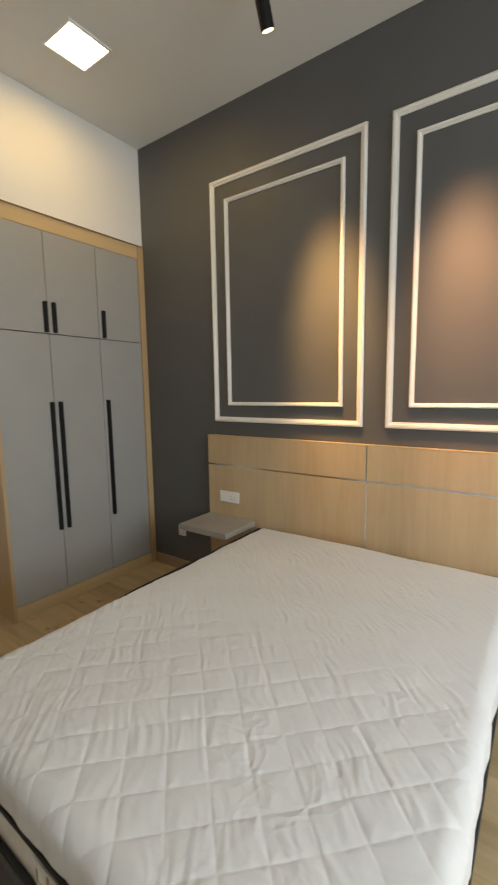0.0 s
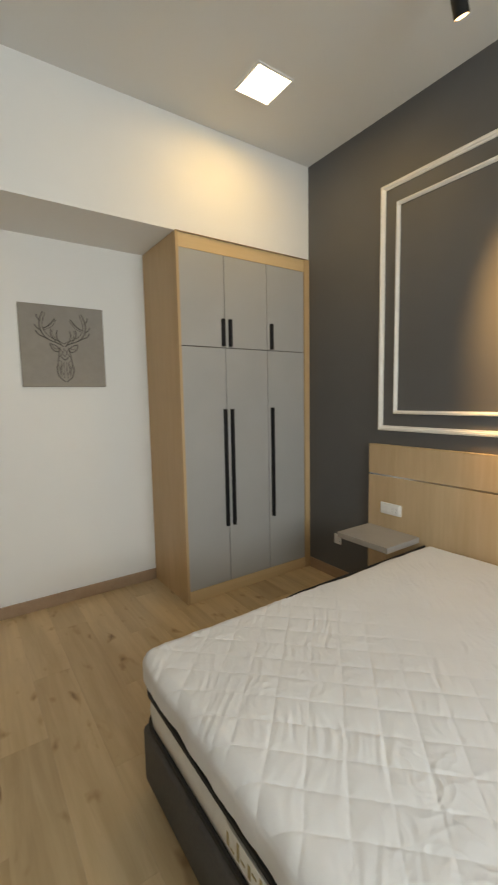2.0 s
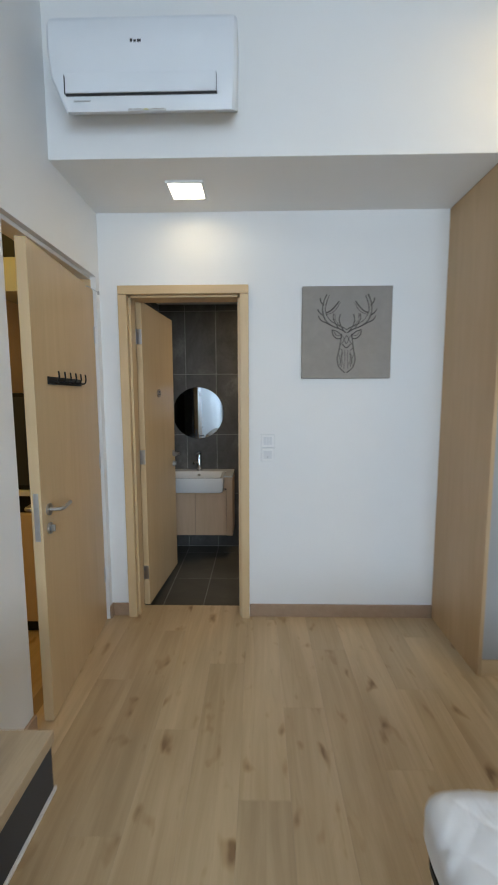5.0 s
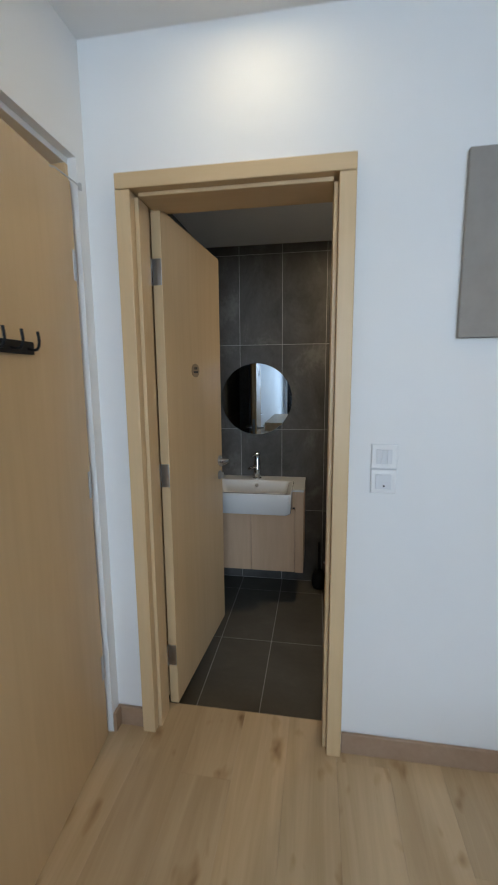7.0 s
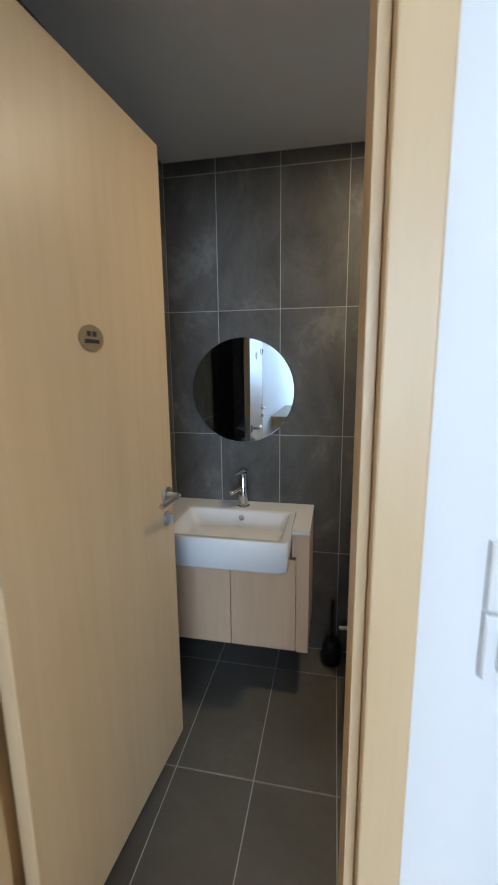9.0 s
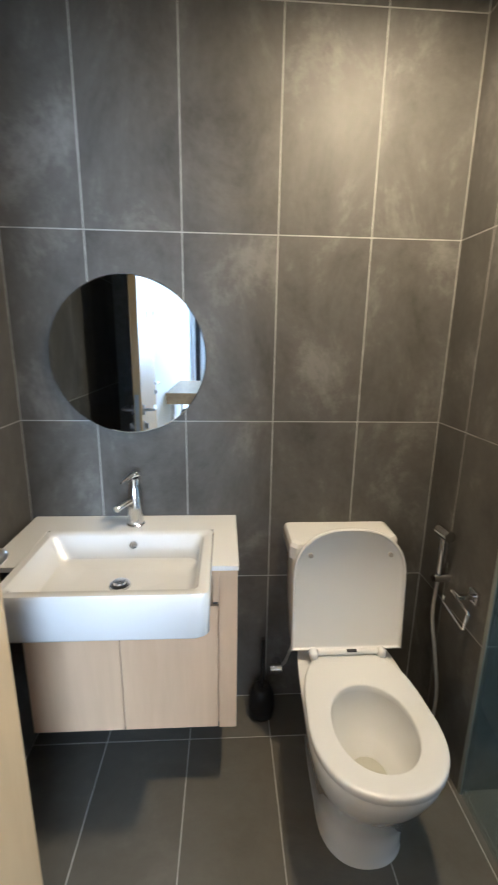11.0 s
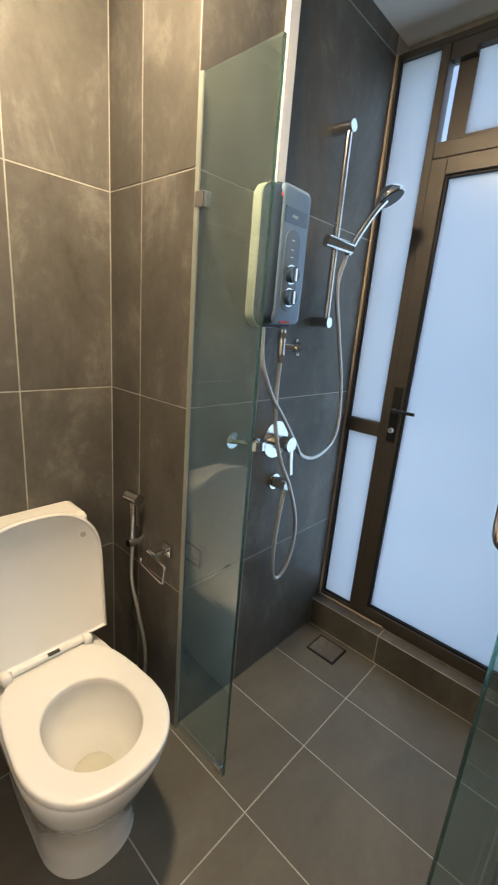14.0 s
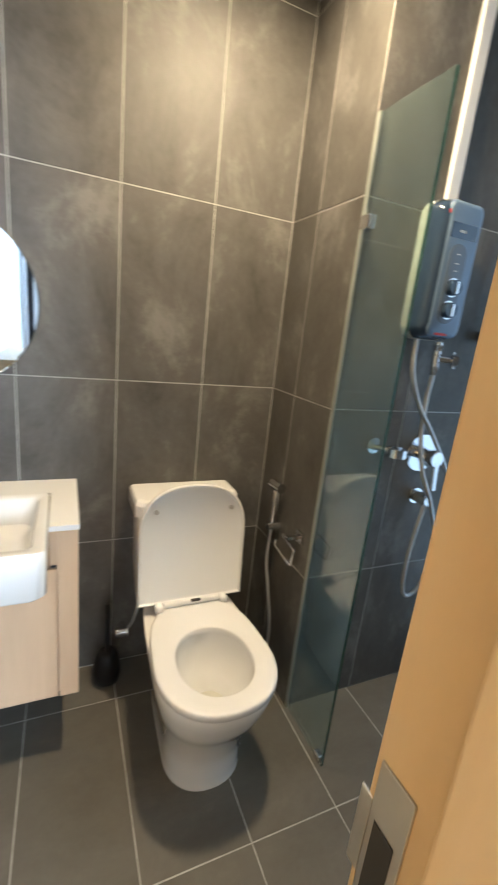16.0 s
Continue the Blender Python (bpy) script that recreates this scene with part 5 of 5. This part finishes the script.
part("ring", loft([[(SX + 0.060 + r * math.cos(a), 0.768 + r * math.sin(a), z) for a in [2 * math.pi * i / 24 for i in range(24)]] for r, z in ((0.028, 0.922), (0.034, 0.922), (0.034, 0.95), (0.028, 0.95))], close_start=False, close_end=False), CHROME, hh, soft=40)
fd = thing("floor_drain", (-3.95, 1.26, FZ), "dark square floor drain in the tiles", "drain")
part("frame", boxes((-4.025, -3.885, 1.205, 1.211, FZ, FZ + 0.004), (-4.025, -3.885, 1.319, 1.325, FZ, FZ + 0.004), (-4.025, -4.019, 1.211, 1.319, FZ, FZ + 0.004), (-3.891, -3.885, 1.211, 1.319, FZ, FZ + 0.004)), BLACK, fd)
part("insert", box(-4.017, -3.893, 1.213, 1.317, FZ, FZ + 0.006, bevel=0.001), TILE, fd)

# ---- bathroom window with frosted panes ----
bw = thing("window_2", (-3.65, 1.45, 0.04), "dark bronze window and balcony door with frosted panes", "window", kind="structure")
wy0, wy1 = 1.425, 1.475
part("window_frame", boxes((-4.122, -4.106, wy0, wy1, 0.042, 2.275), (-4.102, XB - 0.012, wy0, wy1, 2.255, 2.275), (-4.102, -3.16 - 0.012, wy0, wy1, 0.042, 0.062),
     (-3.956, -3.925, wy0, wy1, 0.062, 2.255), (-3.925, XB - 0.012, wy0, wy1, 1.915, 1.965), (-4.106, -3.956, wy0, wy1, 0.895, 0.955), (-3.215, XB - 0.012, wy0, wy1, 0.062, 1.915), bevel=0.002), BRONZE, bw)
part("glazing_bead", boxes((-4.106, -4.102, wy0 + 0.01, wy1, 0.068, 0.895), (-3.960, -3.956, wy0 + 0.01, wy1, 0.068, 0.895), (-4.106, -3.956, wy0 + 0.01, wy1, 0.062, 0.068),
     (-4.106, -4.102, wy0 + 0.01, wy1, 0.955, 2.255), (-3.960, -3.956, wy0 + 0.01, wy1, 0.955, 2.255)), BLACK, bw)
part("sealant", boxes((-4.1235, -4.1225, wy0 - 0.045, wy0, 0.042, 2.275), (-4.122, -4.112, wy0 - 0.006, wy0, 0.045, 2.275), (-4.11, -3.78, wy0 - 0.006, wy0, 0.041, 0.05)), SEALANT, bw)
part("pane", box(-4.102, -3.960, 1.448, 1.454, 0.068, 0.895), FROST, bw)
part("pane", box(-4.102, -3.960, 1.448, 1.454, 0.955, 2.255), FROST, bw)
bd = part("door", boxes((-3.923, -3.868, wy0 - 0.006, wy1 - 0.01, 0.066, 1.912), (-3.868, -3.272, wy0 - 0.006, wy1 - 0.01, 0.066, 0.106), (-3.868, -3.272, wy0 - 0.006, wy1 - 0.01, 1.858, 1.912), (-3.272, -3.217, wy0 - 0.006, wy1 - 0.01, 0.066, 1.912), bevel=0.002), BRONZE, bw)
part("glazing_bead", boxes((-3.868, -3.860, wy0 + 0.004, wy1 - 0.012, 0.114, 1.85), (-3.280, -3.272, wy0 + 0.004, wy1 - 0.012, 0.114, 1.85), (-3.868, -3.272, wy0 + 0.004, wy1 - 0.012, 0.106, 0.114), (-3.868, -3.272, wy0 + 0.004, wy1 - 0.012, 1.85, 1.858)), BLACK, bd)
part("pane", box(-3.860, -3.280, 1.445, 1.451, 0.114, 1.85), FROST, bd)
part("handle", boxes((-3.911, -3.877, wy0 - 0.016, wy0 - 0.006, 0.89, 1.115), (-3.898, -3.889, wy0 - 0.05, wy0 - 0.014, 1.02, 1.03), (-3.898, -3.80, wy0 - 0.056, wy0 - 0.046, 1.019, 1.031), bevel=0.002), BLACK, bd, "black lever handle")
part("cylinder", tube((-3.893, wy0 - 0.014, 0.94), (-3.893, wy0 - 0.032, 0.94), 0.010, n=16), STEEL, bd)
vt = part("vent_sash", boxes((-3.921, -3.84, wy0 + 0.0, wy1 - 0.02, 2.205, 2.253), (-3.90, -3.84, wy0 + 0.03, wy1 + 0.01, 1.968, 2.205), (-3.84, -3.222, wy0 + 0.0, wy1 - 0.02, 2.222, 2.253), (-3.84, -3.222, wy0 + 0.03, wy1 + 0.01, 1.968, 1.985), (-3.222, -3.175, wy0 + 0.02, wy1, 1.968, 2.253)), BRONZE, bw)
part("pane", box(-3.84, -3.222, 1.456, 1.461, 1.985, 2.222), FROST, vt)

# ---- bathroom ceiling light ----
bl = thing("ceiling_light", (-4.0, 0.25, BC), "small round surface light, lit, on the bathroom ceiling", "ceiling light")
part("ring", tube((-4.0, 0.25, BC - 0.022), (-4.0, 0.25, BC - 0.0005), 0.085, n=36), PLASTIC, bl, soft=40)
part("diffuser", tube((-4.0, 0.25, BC - 0.0245), (-4.0, 0.25, BC - 0.0225), 0.072, n=36), LAMP_ON, bl)

# ---- floor planks ----
fl = structure("floor", box(XR - 0.135, XE, YS - 0.12, YN, -0.1, -0.004), GAP, "oak laminate plank floor", "floor")
PW, PL = 0.190, 1.22
plank_meshes = {}


def slab(key, sx, sy, sz, material, bevel):
    """One bevelled slab, centred on its upper face, shared by alike pieces."""
    k = (key, round(sx, 4), round(sy, 4), round(sz, 4), material.name)
    if k not in plank_meshes:
        bm = bmesh.new()
        b = bevel
        lo = [(-sx / 2, -sy / 2), (sx / 2, -sy / 2), (sx / 2, sy / 2), (-sx / 2, sy / 2)]
        hi = [(math.copysign(abs(x) - b, x), math.copysign(abs(y) - b, y)) for x, y in lo]
        bm_loft(bm, [[(x, y, -sz) for x, y in lo], [(x, y, -b) for x, y in lo], [(x, y, 0) for x, y in hi]])
        plank_meshes[k] = finish(key, bm, material)
    return plank_meshes[k]


row = 0
y = YS - 0.05
while y < YN:
    y1 = min(y + PW, YN)
    x = XR - 0.13 - PL * ((row * 0.37) % 1.0)
    while x < XE:
        x0, x1 = max(x, XR - 0.13), min(x + PL, XE)
        if x1 - x0 > 0.05:
            o = new("plank", slab("plank", x1 - x0 - 0.0003, y1 - y - 0.0003, 0.0035, PLANK, 0.0003))
            o.parent, o.location = fl, ((x0 + x1) / 2, (y + y1) / 2, 0)
        x += PL
    y, row = y + PW, row + 1

# ---- tiles ----
J = 0.0021


def tile_wall(parent_name, axis, at, facing, us, zs, material=TILE):
    """Tiles between the joint lines us (along the wall) and zs, with their face at the plane axis = at."""
    parent = bpy.data.objects[parent_name]
    for u0, u1 in zip(us, us[1:]):
        for z0, z1 in zip(zs, zs[1:]):
            o = new("tile", slab("tile", u1 - u0 - 2 * J, z1 - z0 - 2 * J, 0.0038, material, 0.0006))
            o.parent = parent
            if axis == "x":
                o.matrix_world = Matrix.Translation((at, (u0 + u1) / 2, (z0 + z1) / 2)) @ Euler((radians(90), 0, radians(90 * facing))).to_matrix().to_4x4()
            elif axis == "y":
                o.matrix_world = Matrix.Translation(((u0 + u1) / 2, at, (z0 + z1) / 2)) @ Euler((radians(90), 0, 0 if facing < 0 else radians(180))).to_matrix().to_4x4()
            else:
                o.matrix_world = Matrix.Translation(((u0 + u1) / 2, (z0 + z1) / 2, at))


ZR = (FZ, 0.46, 1.063, 1.664, 2.272, BC)
tile_wall("wall_bath_back", "x", -4.53, 1, (YS, -0.675, -0.373, -0.070, 0.232, 0.528), ZR)
tile_wall("wall_bath_side", "y", YS, 1, (-4.53, -4.23, -3.93, -3.63, -3.33, XB - 0.005), ZR)
tile_wall("wall_bath_duct", "y", 0.528, -1, (-4.53, -4.356, -4.12), ZR)
tile_wall("wall_bath_duct", "x", -4.12, 1, (0.528, 0.828, 1.42), ZR)
tile_wall("wall_bath_front", "x", XB - 0.0141, -1, (0.01, 0.31, 0.61, 0.91, 1.21, 1.36), ZR)
tile_wall("shower_kerb", "y", 1.36, -1, (-4.12, -3.77, -3.17), (FZ, 0.043))
tile_wall("shower_kerb", "z", 0.0438, 1, (-4.12, -3.77, -3.17), (1.361, 1.425))
tile_wall("bath_floor", "z", FZ, 1, (-4.53, -4.342, -3.755, -3.155, -3.112), (YS, -0.665, -0.366, -0.067, 0.235, 0.515, 0.815, 1.10, 1.36), FLOOR_TILE)
